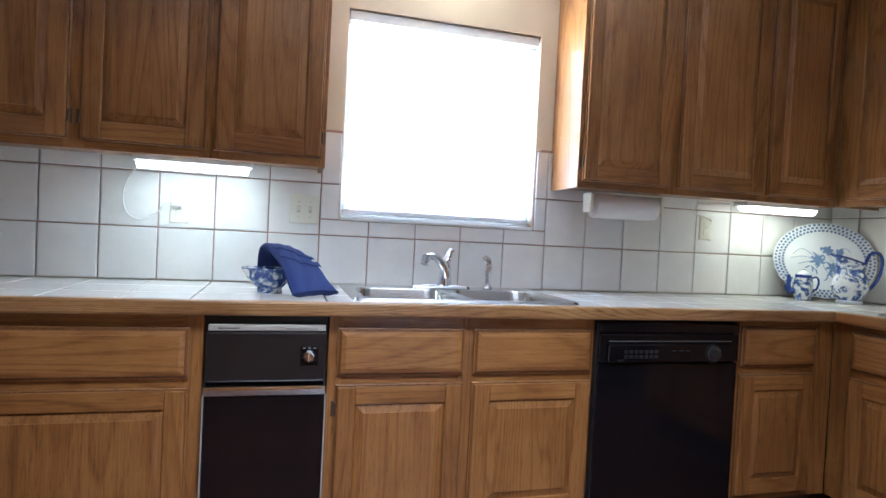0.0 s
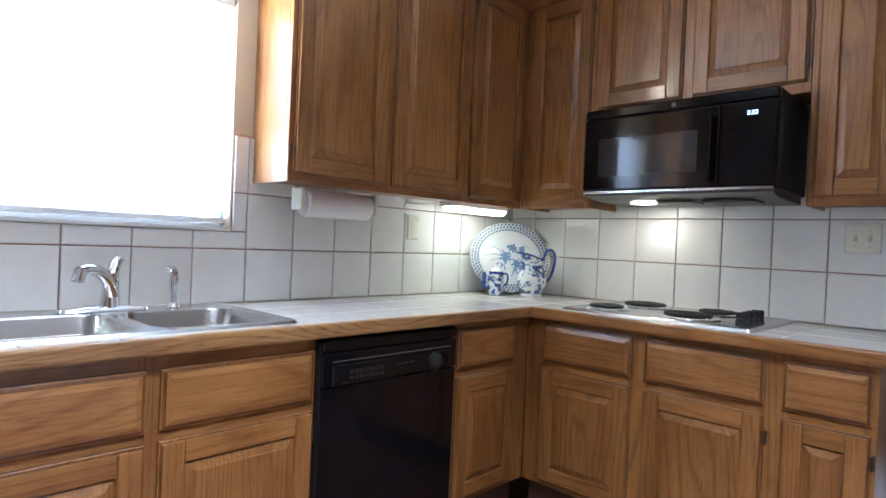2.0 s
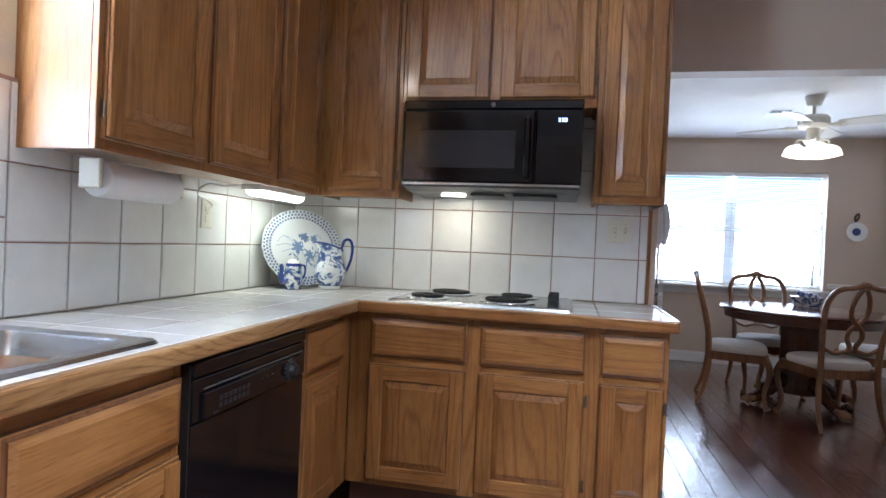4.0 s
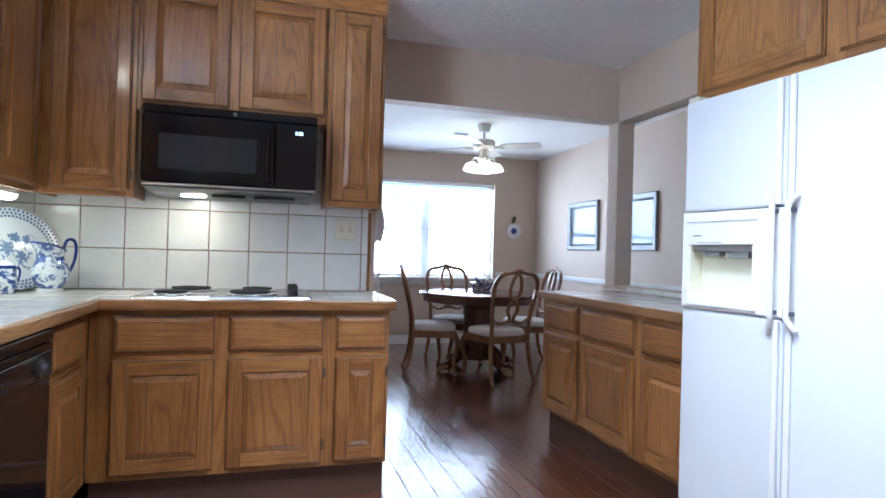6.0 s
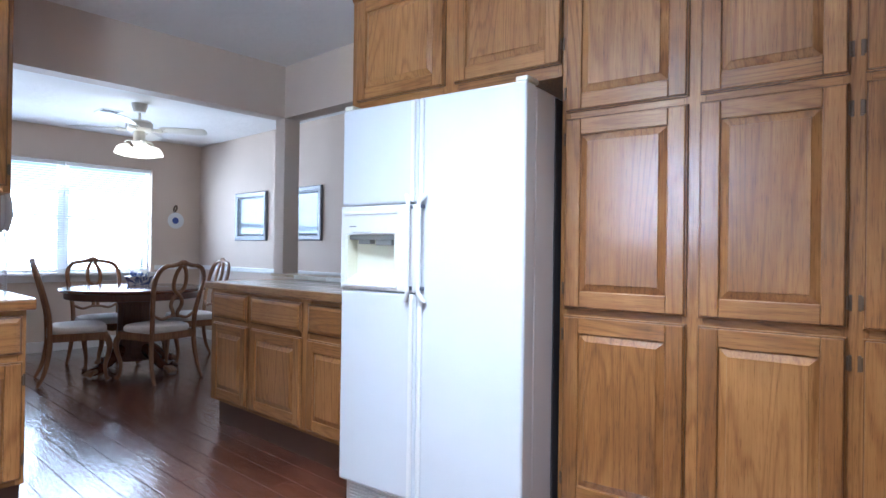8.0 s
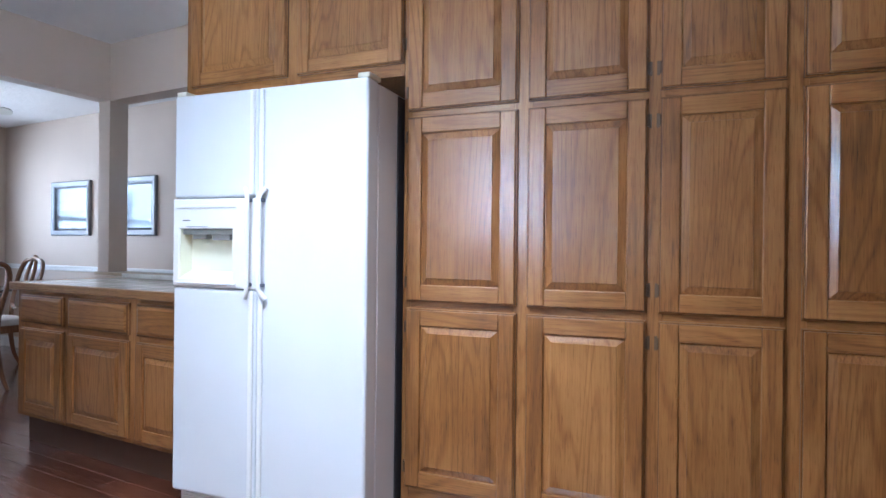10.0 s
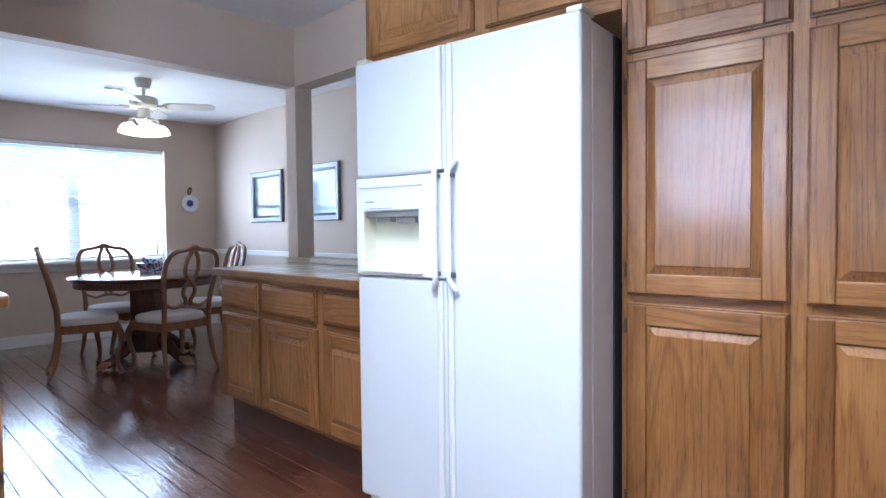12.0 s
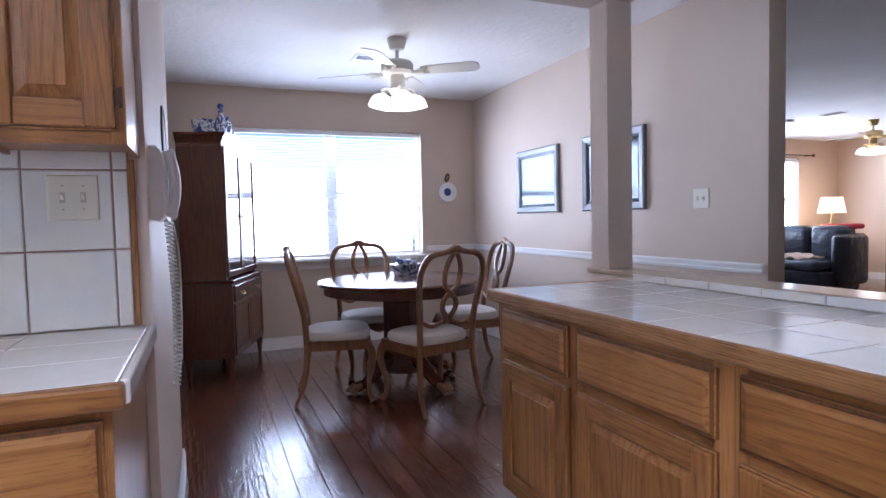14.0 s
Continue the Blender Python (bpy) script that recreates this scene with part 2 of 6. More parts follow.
def part(name, bm, mats, parent=None, label="", smooth=False, kind=""):
    root = parent
    while root is not None and root.parent is not None:
        root = root.parent
    if root is not None:
        bmesh.ops.translate(bm, verts=bm.verts, vec=-HOME.get(root.name, Vector()))
    me = mesh_of(name, bm, mats)
    if smooth:
        for p in me.polygons:
            p.use_smooth = True
        me.set_sharp_from_angle(angle=radians(35))
    ob = new(name, me)
    if parent is not None:
        ob.parent = parent
    return tagged(ob, label, kind=kind)


def structure(name, bm, mats, label):
    ob = part(name, bm, mats)
    HOME[ob.name] = Vector()
    return tagged(ob, label, kind="structure")


def box(bm, x0, x1, y0, y1, z0, z1, bevel=0.0, mi=0, seg=1):
    x0, x1, y0, y1, z0, z1 = min(x0, x1), max(x0, x1), min(y0, y1), max(y0, y1), min(z0, z1), max(z0, z1)
    m = Matrix.LocRotScale(((x0 + x1) / 2, (y0 + y1) / 2, (z0 + z1) / 2), None, (x1 - x0, y1 - y0, z1 - z0))
    r = bmesh.ops.create_cube(bm, size=1, matrix=m)
    fs = {f for v in r["verts"] for f in v.link_faces}
    for f in fs:
        f.material_index = mi
    if bevel > 0:
        es = list({e for v in r["verts"] for e in v.link_edges})
        g = bmesh.ops.bevel(bm, geom=es, offset=bevel, segments=seg, affect="EDGES", profile=0.5, clamp_overlap=True)
        for f in g["faces"]:
            f.material_index = mi
    return r


def boxes(*rows, bevel=0.0, seg=1):
    bm = bmesh.new()
    for r in rows:
        box(bm, *r[:6], bevel=bevel, mi=r[6] if len(r) > 6 else 0, seg=seg)
    return bm


def rings(bm, loops, close=True, caps=(True, True), mi=0):
    """Joins loops of points, each a list of the same length, into a skin."""
    vs = [[bm.verts.new(p) for p in lp] for lp in loops]
    n = len(vs[0])
    for a, b in zip(vs, vs[1:]):
        for i in range(n if close else n - 1):
            j = (i + 1) % n
            bm.faces.new((a[i], a[j], b[j], b[i])).material_index = mi
    if caps[0]:
        bm.faces.new(vs[0][::-1]).material_index = mi
    if caps[1]:
        bm.faces.new(vs[-1]).material_index = mi
    return vs


def lathe(bm, profile, at=(0, 0, 0), seg=24, caps=(True, True), mi=0, m=None, squash=1.0):
    loops = []
    for r, z in profile:
        lp = [Vector((r * math.cos(2 * math.pi * i / seg), r * squash * math.sin(2 * math.pi * i / seg), z)) for i in range(seg)]
        loops.append([(m @ p if m else p) + Vector(at) for p in lp])
    rings(bm, loops, caps=caps, mi=mi)


def tube(bm, pts, r, seg=8, mi=0, close_ends=True):
    """A round bar through the points; r is a number or one for each point."""
    pts = [Vector(p) for p in pts]
    rs = r if isinstance(r, (list, tuple)) else [r] * len(pts)
    up = None
    loops = []
    for i, p in enumerate(pts):
        d = (pts[min(i + 1, len(pts) - 1)] - pts[max(i - 1, 0)]).normalized()
        if up is None:
            up = Vector((0, 0, 1)) if abs(d.z) < 0.9 else Vector((1, 0, 0))
        s = d.cross(up).normalized()
        up = s.cross(d).normalized()
        loops.append([p + (s * math.cos(2 * math.pi * k / seg) + up * math.sin(2 * math.pi * k / seg)) * rs[i] for k in range(seg)])
    rings(bm, loops, caps=(close_ends, close_ends), mi=mi)


def smooth_path(pts, n=6):
    """Points on a smooth curve through pts."""
    pts = [Vector(p) for p in pts]
    out = []
    for i in range(len(pts) - 1):
        p0, p1, p2, p3 = pts[max(i - 1, 0)], pts[i], pts[i + 1], pts[min(i + 2, len(pts) - 1)]
        for k in range(n):
            t = k / n
            out.append(0.5 * ((2 * p1) + (p2 - p0) * t + (2 * p0 - 5 * p1 + 4 * p2 - p3) * t * t + (3 * p1 - p0 - 3 * p2 + p3) * t ** 3))
    return out + [pts[-1]]


class Face:
    """A vertical plane: u runs along it, w out of it, z up."""
    def __init__(self, side, at):
        self.side, self.at = side, at

    def p(self, u, w, z):
        if self.side == "N":
            return Vector((u, self.at - w, z))
        if self.side == "S":
            return Vector((u, self.at + w, z))
        if self.side == "W":
            return Vector((self.at + w, u, z))
        return Vector((self.at - w, u, z))

    def box(self, bm, u0, u1, w0, w1, z0, z1, bevel=0.0, mi=0, seg=1):
        a, b = self.p(u0, w0, z0), self.p(u1, w1, z1)
        box(bm, a.x, b.x, a.y, b.y, a.z, b.z, bevel, mi, seg)

    def along(self):
        return OAK_Y if self.side in "EW" else OAK_X

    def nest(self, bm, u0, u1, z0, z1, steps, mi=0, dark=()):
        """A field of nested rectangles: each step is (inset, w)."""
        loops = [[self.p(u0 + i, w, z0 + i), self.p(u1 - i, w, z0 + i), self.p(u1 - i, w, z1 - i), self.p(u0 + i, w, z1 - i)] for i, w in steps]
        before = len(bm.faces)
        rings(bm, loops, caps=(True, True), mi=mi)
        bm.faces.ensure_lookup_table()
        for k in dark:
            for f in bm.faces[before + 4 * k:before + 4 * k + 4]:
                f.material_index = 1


def cabinet_door(F, parent, u0, u1, z0, z1, hinge=0, st=0.056):
    lip = 0.006
    bm = bmesh.new()
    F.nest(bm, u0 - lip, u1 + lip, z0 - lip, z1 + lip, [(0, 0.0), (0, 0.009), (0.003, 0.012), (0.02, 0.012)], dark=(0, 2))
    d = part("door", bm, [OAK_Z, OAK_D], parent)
    for a, b in ((u0, u0 + st), (u1 - st, u1)):
        bm = bmesh.new()
        F.box(bm, a, b, 0.008, 0.0215, z0, z1, 0.004, 0, 2)
        part("stile", bm, OAK_Z, d)
    for a, b in ((z0, z0 + st), (z1 - st, z1)):
        bm = bmesh.new()
        F.box(bm, u0 + st + 0.0004, u1 - st - 0.0004, 0.008, 0.0212, a, b, 0.003, 0, 2)
        part("rail", bm, F.along(), d)
    bm = bmesh.new()
    i = st - 0.002
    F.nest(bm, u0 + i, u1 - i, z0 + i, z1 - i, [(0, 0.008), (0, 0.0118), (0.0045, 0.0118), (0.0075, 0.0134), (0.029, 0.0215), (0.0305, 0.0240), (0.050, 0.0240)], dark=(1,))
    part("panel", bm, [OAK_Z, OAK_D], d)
    if hinge:
        for zz in (z0 + 0.07, z1 - 0.07):
            bm = bmesh.new()
            u = u0 - 0.013 if hinge < 0 else u1 + 0.013
            F.box(bm, u - 0.0045, u + 0.0045, 0.0, 0.004, zz - 0.024, zz + 0.024, 0.001)
            a = F.p(u + (0.006 if hinge < 0 else -0.006), 0.011, zz)
            tube(bm, [a - Vector((0, 0, 0.020)), a + Vector((0, 0, 0.020))], 0.004, 6)
            part("hinge", bm, BRONZE, d, "dark bronze hinge")
    return d


def drawer_front(F, parent, u0, u1, z0, z1):
    bm = bmesh.new()
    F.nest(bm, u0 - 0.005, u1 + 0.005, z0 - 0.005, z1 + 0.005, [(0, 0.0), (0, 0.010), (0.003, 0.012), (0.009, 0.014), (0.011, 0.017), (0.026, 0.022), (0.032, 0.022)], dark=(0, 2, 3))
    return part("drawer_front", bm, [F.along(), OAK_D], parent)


def face_frame(F, parent, stiles, z0, z1, rails, w=0.0):
    for a, b in stiles:
        bm = bmesh.new()
        F.box(bm, a, b, w - 0.02, w, z0, z1, 0.0015)
        part("frame_stile", bm, OAK_Z, parent)
    for (a, b), (c, d) in zip(stiles, stiles[1:]):
        for r0, r1 in rails:
            bm = bmesh.new()
            F.box(bm, b, c, w - 0.02, w - 0.0006, r0, r1, 0.001)
            part("frame_rail", bm, F.along(), parent)


# ---- shell of the house ----
CK, CD = 2.49, 2.43


def slab(name, rows, m, label):
    return structure(name, boxes(*rows), m, label)


def holed_wall(name, F, outer, inner, depth, m, label):
    """A wall plane F with one rectangular opening: (u0, u1, z0, z1)."""
    def lp(r, w):
        return [F.p(r[0], w, r[2]), F.p(r[1], w, r[2]), F.p(r[1], w, r[3]), F.p(r[0], w, r[3])]
    bm = bmesh.new()
    rings(bm, [lp(outer, 0), lp(inner, 0), lp(inner, -depth), lp(outer, -depth), lp(outer, 0)], caps=(False, False))
    bmesh.ops.remove_doubles(bm, verts=bm.verts, dist=1e-5)
    return structure(name, bm, m, label)


# north wall with the sink window's opening
holed_wall("wall_north", Face("N", 2.72), (-2.5, 3.12, 0, CK), (0.43, 1.287, 1.20, 2.06), 0.24, WALL_K, "cream painted kitchen wall above white tiles")
slab("wall_east", [(3.0, 3.12, 0.98, 2.72, 0, CK)], WALL, "beige wall behind the cooktop run")
slab("wall_phone", [(3.0, 4.28, 0.866, 0.98, 0, CK)], WALL, "beige wall end with the telephone")
slab("wall_dining_return", [(4.14, 4.28, 0.98, 1.20, 0, CD)], WALL, "short beige wall return")
slab("wall_dining_north", [(4.14, 7.12, 1.20, 1.34, 0, CD)], WALL, "beige dining room wall behind the hutch")
holed_wall("wall_dining_east", Face("E", 6.88), (-1.945, 1.20, 0, CD), (-1.35, 0.47, 0.84, 2.07), 0.24, WALL, "beige dining room wall with the wide window")
slab("wall_dining_south", [(3.38, 7.12, -2.065, -1.945, 0, CD)], WALL, "beige dining room wall with two pictures")
holed_wall("wall_living_east", Face("E", 8.38), (-9.9, -2.065, 0, CD), (-8.9, -6.4, 0.70, 2.10), 0.24, WALL_L, "warm beige living room wall with a window")
slab("wall_living_south", [(-2.5, 8.38, -10.02, -9.9, 0, CD)], WALL_L, "warm beige living room wall")
slab("wall_living_north", [(7.12, 8.62, -2.065, -1.945, 0, CD)], WALL_L, "warm beige wall")
slab("wall_kitchen_south", [(-2.5, 1.87, -1.25, -1.13, 0, CK)], WALL, "plain wall behind the pantry")
# Out of view; added only to close the rooms on the west.
slab("wall_west", [(-2.62, -2.5, -10.02, 2.96, 0, CK)], WALL_K, "plain unseen wall added to close the west side")
slab("ceiling_kitchen", [(-2.5, 3.32, -0.90, 2.72, CK, CK + 0.1), (-2.5, 1.87, -1.13, -0.90, CK, CK + 0.1)], CEIL, "grey-white textured kitchen ceiling")
slab("ceiling_dining", [(3.44, 7.12, -2.065, 1.20, CD, CD + 0.1), (-2.5, 3.44, -2.065, -1.25, CD, CD + 0.1), (1.87, 3.44, -1.25, -1.03, CD, CD + 0.1)], CEIL,
     "white textured dining room ceiling")
slab("ceiling_living", [(-2.5, 8.62, -9.9, -2.065, CD, CD + 0.1)], CEIL, "white textured living room ceiling")
slab("beam_east", [(3.32, 3.44, -0.90, 0.866, 2.11, CK + 0.1)], WALL, "beige header between kitchen and dining room")
slab("beam_south", [(1.87, 3.44, -1.03, -0.90, 2.11, CK + 0.1)], WALL, "beige header above the peninsula")
slab("post", [(3.32, 3.44, -1.03, -0.90, 0.955, 2.11)], WALL, "beige square post on the peninsula ledge")
slab("wall_pony", [(1.70, 3.44, -1.03, -0.885, 0, 0.93)], WALL, "low wall behind the peninsula cabinets")
slab("subfloor", [(-2.6, 8.7, -10.0, 3.0, -0.12, -0.008)], mat("subfloor", (0.03, 0.015, 0.01), 0.6), "dark floor base under the planks")
slab("ground", [(-60, 60, -60, 60, -0.5, -0.3)], paint("lawn", (0.07, 0.11, 0.04), 0.95, 0.02, 8), "green ground outside")


def trim_run(name, F, u0, u1, prof, label):
    """A moulding: prof lists (w0, w1, z0, z1)."""
    bm = bmesh.new()
    for w0, w1, z0, z1 in prof:
        F.box(bm, u0, u1, w0, w1, z0, z1, 0.002)
    return structure(name, bm, TRIM, label)


RAIL = [(0.0, 0.012, 0.866, 0.920), (0.012, 0.024, 0.901, 0.916), (0.012, 0.018, 0.876, 0.886)]
BASEB = [(0.0, 0.014, 0.0, 0.10), (0.0, 0.010, 0.10, 0.115)]
trim_run("chair_rail", Face("S", -1.945), 3.40, 6.88, RAIL, "white moulded chair rail")
trim_run("chair_rail", Face("E", 6.88), -1.92, -1.39, RAIL, "white moulded chair rail")
trim_run("baseboard", Face("S", -1.945), 3.38, 6.88, BASEB, "white baseboard")
trim_run("baseboard", Face("E", 6.88), -1.93, 1.20, BASEB, "white baseboard")
trim_run("baseboard", Face("N", 0.866), 3.0, 4.28, BASEB, "white baseboard")
trim_run("baseboard", Face("S", -9.9), -2.5, 8.38, BASEB, "white baseboard")
trim_run("baseboard", Face("E", 8.38), -9.88, -2.07, BASEB, "white baseboard")


# ---- windows ----
def window(name, F, units, z0, z1, depth, label, pitch=0.026, tilt=28):
    """units: (u0, u1) of each sash pair. The blind hangs close to the room's face."""
    w = thing(name, F.p((units[0][0] + units[-1][1]) / 2, 0, z0), label, "window", kind="structure")
    U0, U1 = units[0][0], units[-1][1]
    bm = bmesh.new()
    F.box(bm, U0, U0 + 0.035, -depth, -depth + 0.06, z0, z1)
    F.box(bm, U1 - 0.035, U1, -depth, -depth + 0.06, z0, z1)
    F.box(bm, U0 + 0.035, U1 - 0.035, -depth, -depth + 0.06, z1 - 0.035, z1)
    F.box(bm, U0 + 0.035, U1 - 0.035, -depth, -depth + 0.06, z0, z0 + 0.035)
    for (a, b), (c, d) in zip(units, units[1:]):
        F.box(bm, b - 0.055, c + 0.055, -depth, -depth + 0.062, z0 + 0.035, z1 - 0.035)
    part("window_frame", bm, TRIM, w)
    zm = (z0 + z1) / 2
    for a, b in units:
        bm = bmesh.new()
        F.box(bm, a + 0.03, b - 0.03, -depth + 0.012, -depth + 0.045, zm - 0.028, zm + 0.028)
        part("meeting_rail", bm, TRIM, w)
        for c, d in ((z0 + 0.035, zm - 0.02), (zm + 0.02, z1 - 0.035)):
            bm = bmesh.new()
            F.box(bm, a + 0.035, b - 0.035, -depth + 0.026, -depth + 0.029, c, d)
            part("pane", bm, PANE, w).visible_shadow = False
    return w


def blind(F, u0, u1, z0, z1, w, label, pitch=0.0255, tilt=35):
    b = thing("window_blind", F.p((u0 + u1) / 2, w, z0), label, "blind", "window blinds")
    bm = bmesh.new()
    F.box(bm, u0, u1, w - 0.02, w + 0.02, z1 - 0.04, z1, 0.003)
    part("headrail", bm, TRIM, b)
    bm = bmesh.new()
    F.box(bm, u0, u1, w - 0.013, w + 0.013, z0, z0 + 0.02, 0.004)
    part("bottom_rail", bm, TRIM, b)
    n = int((z1 - z0 - 0.06) / pitch)
    dw, dz = 0.0125 * math.cos(radians(tilt)), 0.0125 * math.sin(radians(tilt))
    first = None
    for i in range(n):
        z = z0 + 0.03 + i * pitch
        if first is None:
            bm = bmesh.new()
            loops = []
            for u in (u0 + 0.003, u1 - 0.003):
                loops.append([F.p(u, w - dw, z - dz), F.p(u, w, z + 0.0015), F.p(u, w + dw, z + dz), F.p(u, w, z + 0.0005)])
            rings(bm, loops)
            first = part("slat", bm, BLIND, b)
        else:
            o = new("slat", first.data)
            o.parent = b
            o.location = (0, 0, i * pitch)
    for u in (u0 + 0.12, u1 - 0.12):
        bm = bmesh.new()
        tube(bm, [F.p(u, w + 0.014, z0 + 0.01), F.p(u, w + 0.014, z1 - 0.02)], 0.0012, 4)
        part("ladder_cord", bm, TRIM, b)
    return b


FN, FD, FL = Face("N", 2.72), Face("E", 6.88), Face("E", 8.38)
window("window_1", FN, [(0.43, 1.287)], 1.20, 2.06, 0.11, "bright white-framed window over the sink")
blind(FN, 0.437, 1.280, 1.215, 2.055, -0.03, "white mini blind lowered over the kitchen window", tilt=50)
bm = boxes((0.43, 1.287, 2.705, 2.83, 1.188, 1.202), bevel=0.002)
structure("window_sill", bm, TRIM, "thin white sill of the kitchen window")
window("window_2", FD, [(-1.35, -0.44), (-0.44, 0.47)], 0.84, 2.07, 0.13, "wide white double window in the dining room")
blind(FD, -1.335, -0.445, 0.86, 2.06, -0.03, "white mini blind lowered, bright with daylight", tilt=18)
blind(FD, -0.435, 0.455, 0.86, 2.06, -0.03, "white mini blind lowered, bright with daylight", tilt=18)
bm = boxes((6.80, 6.88, -1.39, 0.51, 0.815, 0.84), (6.862, 6.878, -1.37, 0.49, 0.745, 0.815), bevel=0.003)
structure("window_sill", bm, TRIM, "white sill and apron under the dining window")
window("window_3", FL, [(-8.9, -7.65), (-7.65, -6.4)], 0.70, 2.10, 0.12, "white living room window")
blind(FL, -8.89, -6.41, 0.71, 2.08, -0.03, "white mini blind in the living room", pitch=0.03, tilt=20)

# ---- base cabinets ----
NB, EB, PB = Face("N", 2.14), Face("E", 2.39), Face("S", -0.295)
Z0, ZD0, ZT = 0.165, 0.195, 0.875


def base_unit(name, F, u0, u1, cols, label, depth, toe=0.06, drawer=(0.700, 0.848), door_top=0.660, group="base cabinets"):
    c = thing(name, F.p((u0 + u1) / 2, -depth / 2, 0), label, "cabinet", group)
    bm = bmesh.new()
    F.box(bm, u0, u1, -depth, -0.02, Z0, ZT - 0.004, 0.001)
    part("carcass", bm, OAK_Z, c)
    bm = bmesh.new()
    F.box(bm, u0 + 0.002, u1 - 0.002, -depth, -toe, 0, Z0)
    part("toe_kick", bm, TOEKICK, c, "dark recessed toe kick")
    st = [(u0, cols[0][0] + 0.012)] + [(a[1] - 0.012, b[0] + 0.012) for a, b in zip(cols, cols[1:])] + [(cols[-1][1] - 0.012, u1)]
    r0, r1 = drawer
    face_frame(F, c, st, Z0, ZT - 0.002, [(Z0, ZD0 + 0.012), (door_top - 0.012, r0 + 0.012), (r1 - 0.012, ZT)])
    for a, b, h in cols:
        drawer_front(F, c, a, b, r0, r1)
        cabinet_door(F, c, a, b, ZD0, door_top, h)
    return c


base_unit("base_cabinet", NB, -1.30, -0.672, [(-1.27, -0.70, -1)], "honey oak base cabinet with one drawer", 0.575, drawer=(0.688, 0.832), door_top=0.650)
base_unit("base_cabinet", NB, -0.67, -0.012, [(-0.62, -0.055, 0)], "honey oak base cabinet with wide drawer", 0.575, drawer=(0.688, 0.832), door_top=0.650)
base_unit("sink_cabinet", NB, 0.357, 1.294, [(0.39, 0.80, -1), (0.845, 1.278, 1)], "honey oak sink cabinet with two doors", 0.575, drawer=(0.688, 0.832), door_top=0.650)
base_unit("corner_cabinet", NB, 1.912, 2.388, [(1.935, 2.285, 0)], "narrow honey oak cabinet beside the dishwasher", 0.575)
base_unit("cooktop_cabinet", EB, 0.890, 2.139, [(0.908, 1.132, -1), (1.195, 1.593, -1), (1.655, 2.045, 1)], "honey oak cabinets under the cooktop", 0.605)
base_unit("peninsula_cabinet", PB, 1.72, 3.19, [(1.74, 2.105, 0), (2.175, 2.675, 0), (2.735, 3.14, 0)], "honey oak peninsula cabinets with drawers", 0.585)

# ---- wall cabinets ----
NU, EU = Face("N", 2.465), Face("E", 2.735)


def wall_unit(name, F, u0, u1, cols, z0, z1, label, depth, rail=0.035, group="wall cabinets"):
    c = thing(name, F.p((u0 + u1) / 2, -depth / 2, z0), label, "cabinet", group)
    bm = bmesh.new()
    F.box(bm, u0, u1, -depth, -0.02, z0 + 0.012, z1)
    F.box(bm, u0, u0 + 0.012, -depth, -0.02, z0, z0 + 0.012)
    F.box(bm, u1 - 0.012, u1, -depth, -0.02, z0, z0 + 0.012)
    part("carcass", bm, OAK_Z, c)
    st = [(u0, cols[0][0] + 0.01)] + [(a[1] - 0.01, b[0] + 0.01) for a, b in zip(cols, cols[1:])] + [(cols[-1][1] - 0.01, u1)]
    face_frame(F, c, st, z0, z1, [(z0, z0 + rail + 0.01), (z1 - 0.03, z1)])
    for a, b, h in cols:
        cabinet_door(F, c, a, b, z0 + rail, z1 - 0.025, h, 0.058)
    return c


ZU, ZC = 1.372, 2.40
wall_unit("wall_cabinet", NU, -1.30, 0.342, [(-1.25, -0.90, -1), (-0.86, -0.495, 1), (-0.45, -0.075, -1), (-0.035, 0.322, 1)], ZU, ZC, "dark honey oak wall cabinets over the counter", 0.254)
wall_unit("wall_cabinet", NU, 1.367, 2.735, [(1.39, 1.80, -1), (1.85, 2.285, 1), (2.325, 2.70, 1)], ZU, ZC, "dark honey oak wall cabinets beside the window", 0.254)
wall_unit("wall_cabinet", EU, 2.06, 2.465, [(2.085, 2.405, -1)], ZU, ZC, "dark honey oak corner wall cabinet", 0.264)
wall_unit("wall_cabinet", EU, 1.178, 2.058, [(1.195, 1.60, -1), (1.655, 2.035, 0)], 1.79, ZC, "short oak cabinet above the microwave", 0.264, 0.045)
wall_unit("wall_cabinet", EU, 0.880, 1.176, [(0.902, 1.148, -1)], ZU, ZC, "narrow honey oak wall cabinet at the end", 0.264)


def crown(F, u0, u1, z, label, ext=0.0):
    bm = bmesh.new()
    prof = [(0.0, z - 0.02), (0.008, z - 0.02), (0.012, z), (0.03, z + 0.03), (0.05, z + 0.055), (0.055, z + 0.075), (0.0, z + 0.075)]
    rings(bm, [[F.p(u, w - 0.0, zz) for w, zz in prof] for u in (u0, u1)])
    return structure("crown_moulding", bm, F.along(), label)


crown(NU, -1.3, 0.342, ZC + 0.012, "oak crown moulding")
crown(NU, 1.367, 2.735, ZC + 0.012, "oak crown moulding")
crown(EU, 0.880, 2.465, ZC + 0.012, "oak crown moulding")
slab("soffit_filler", [(-1.3, 0.342, 2.47, 2.72, ZC + 0.003, CK), (1.367, 2.735, 2.47, 2.72, ZC + 0.003, CK), (2.74, 3.0, 0.881, 2.72, ZC + 0.003, CK)], OAK_X, "oak filler above the wall cabinets")

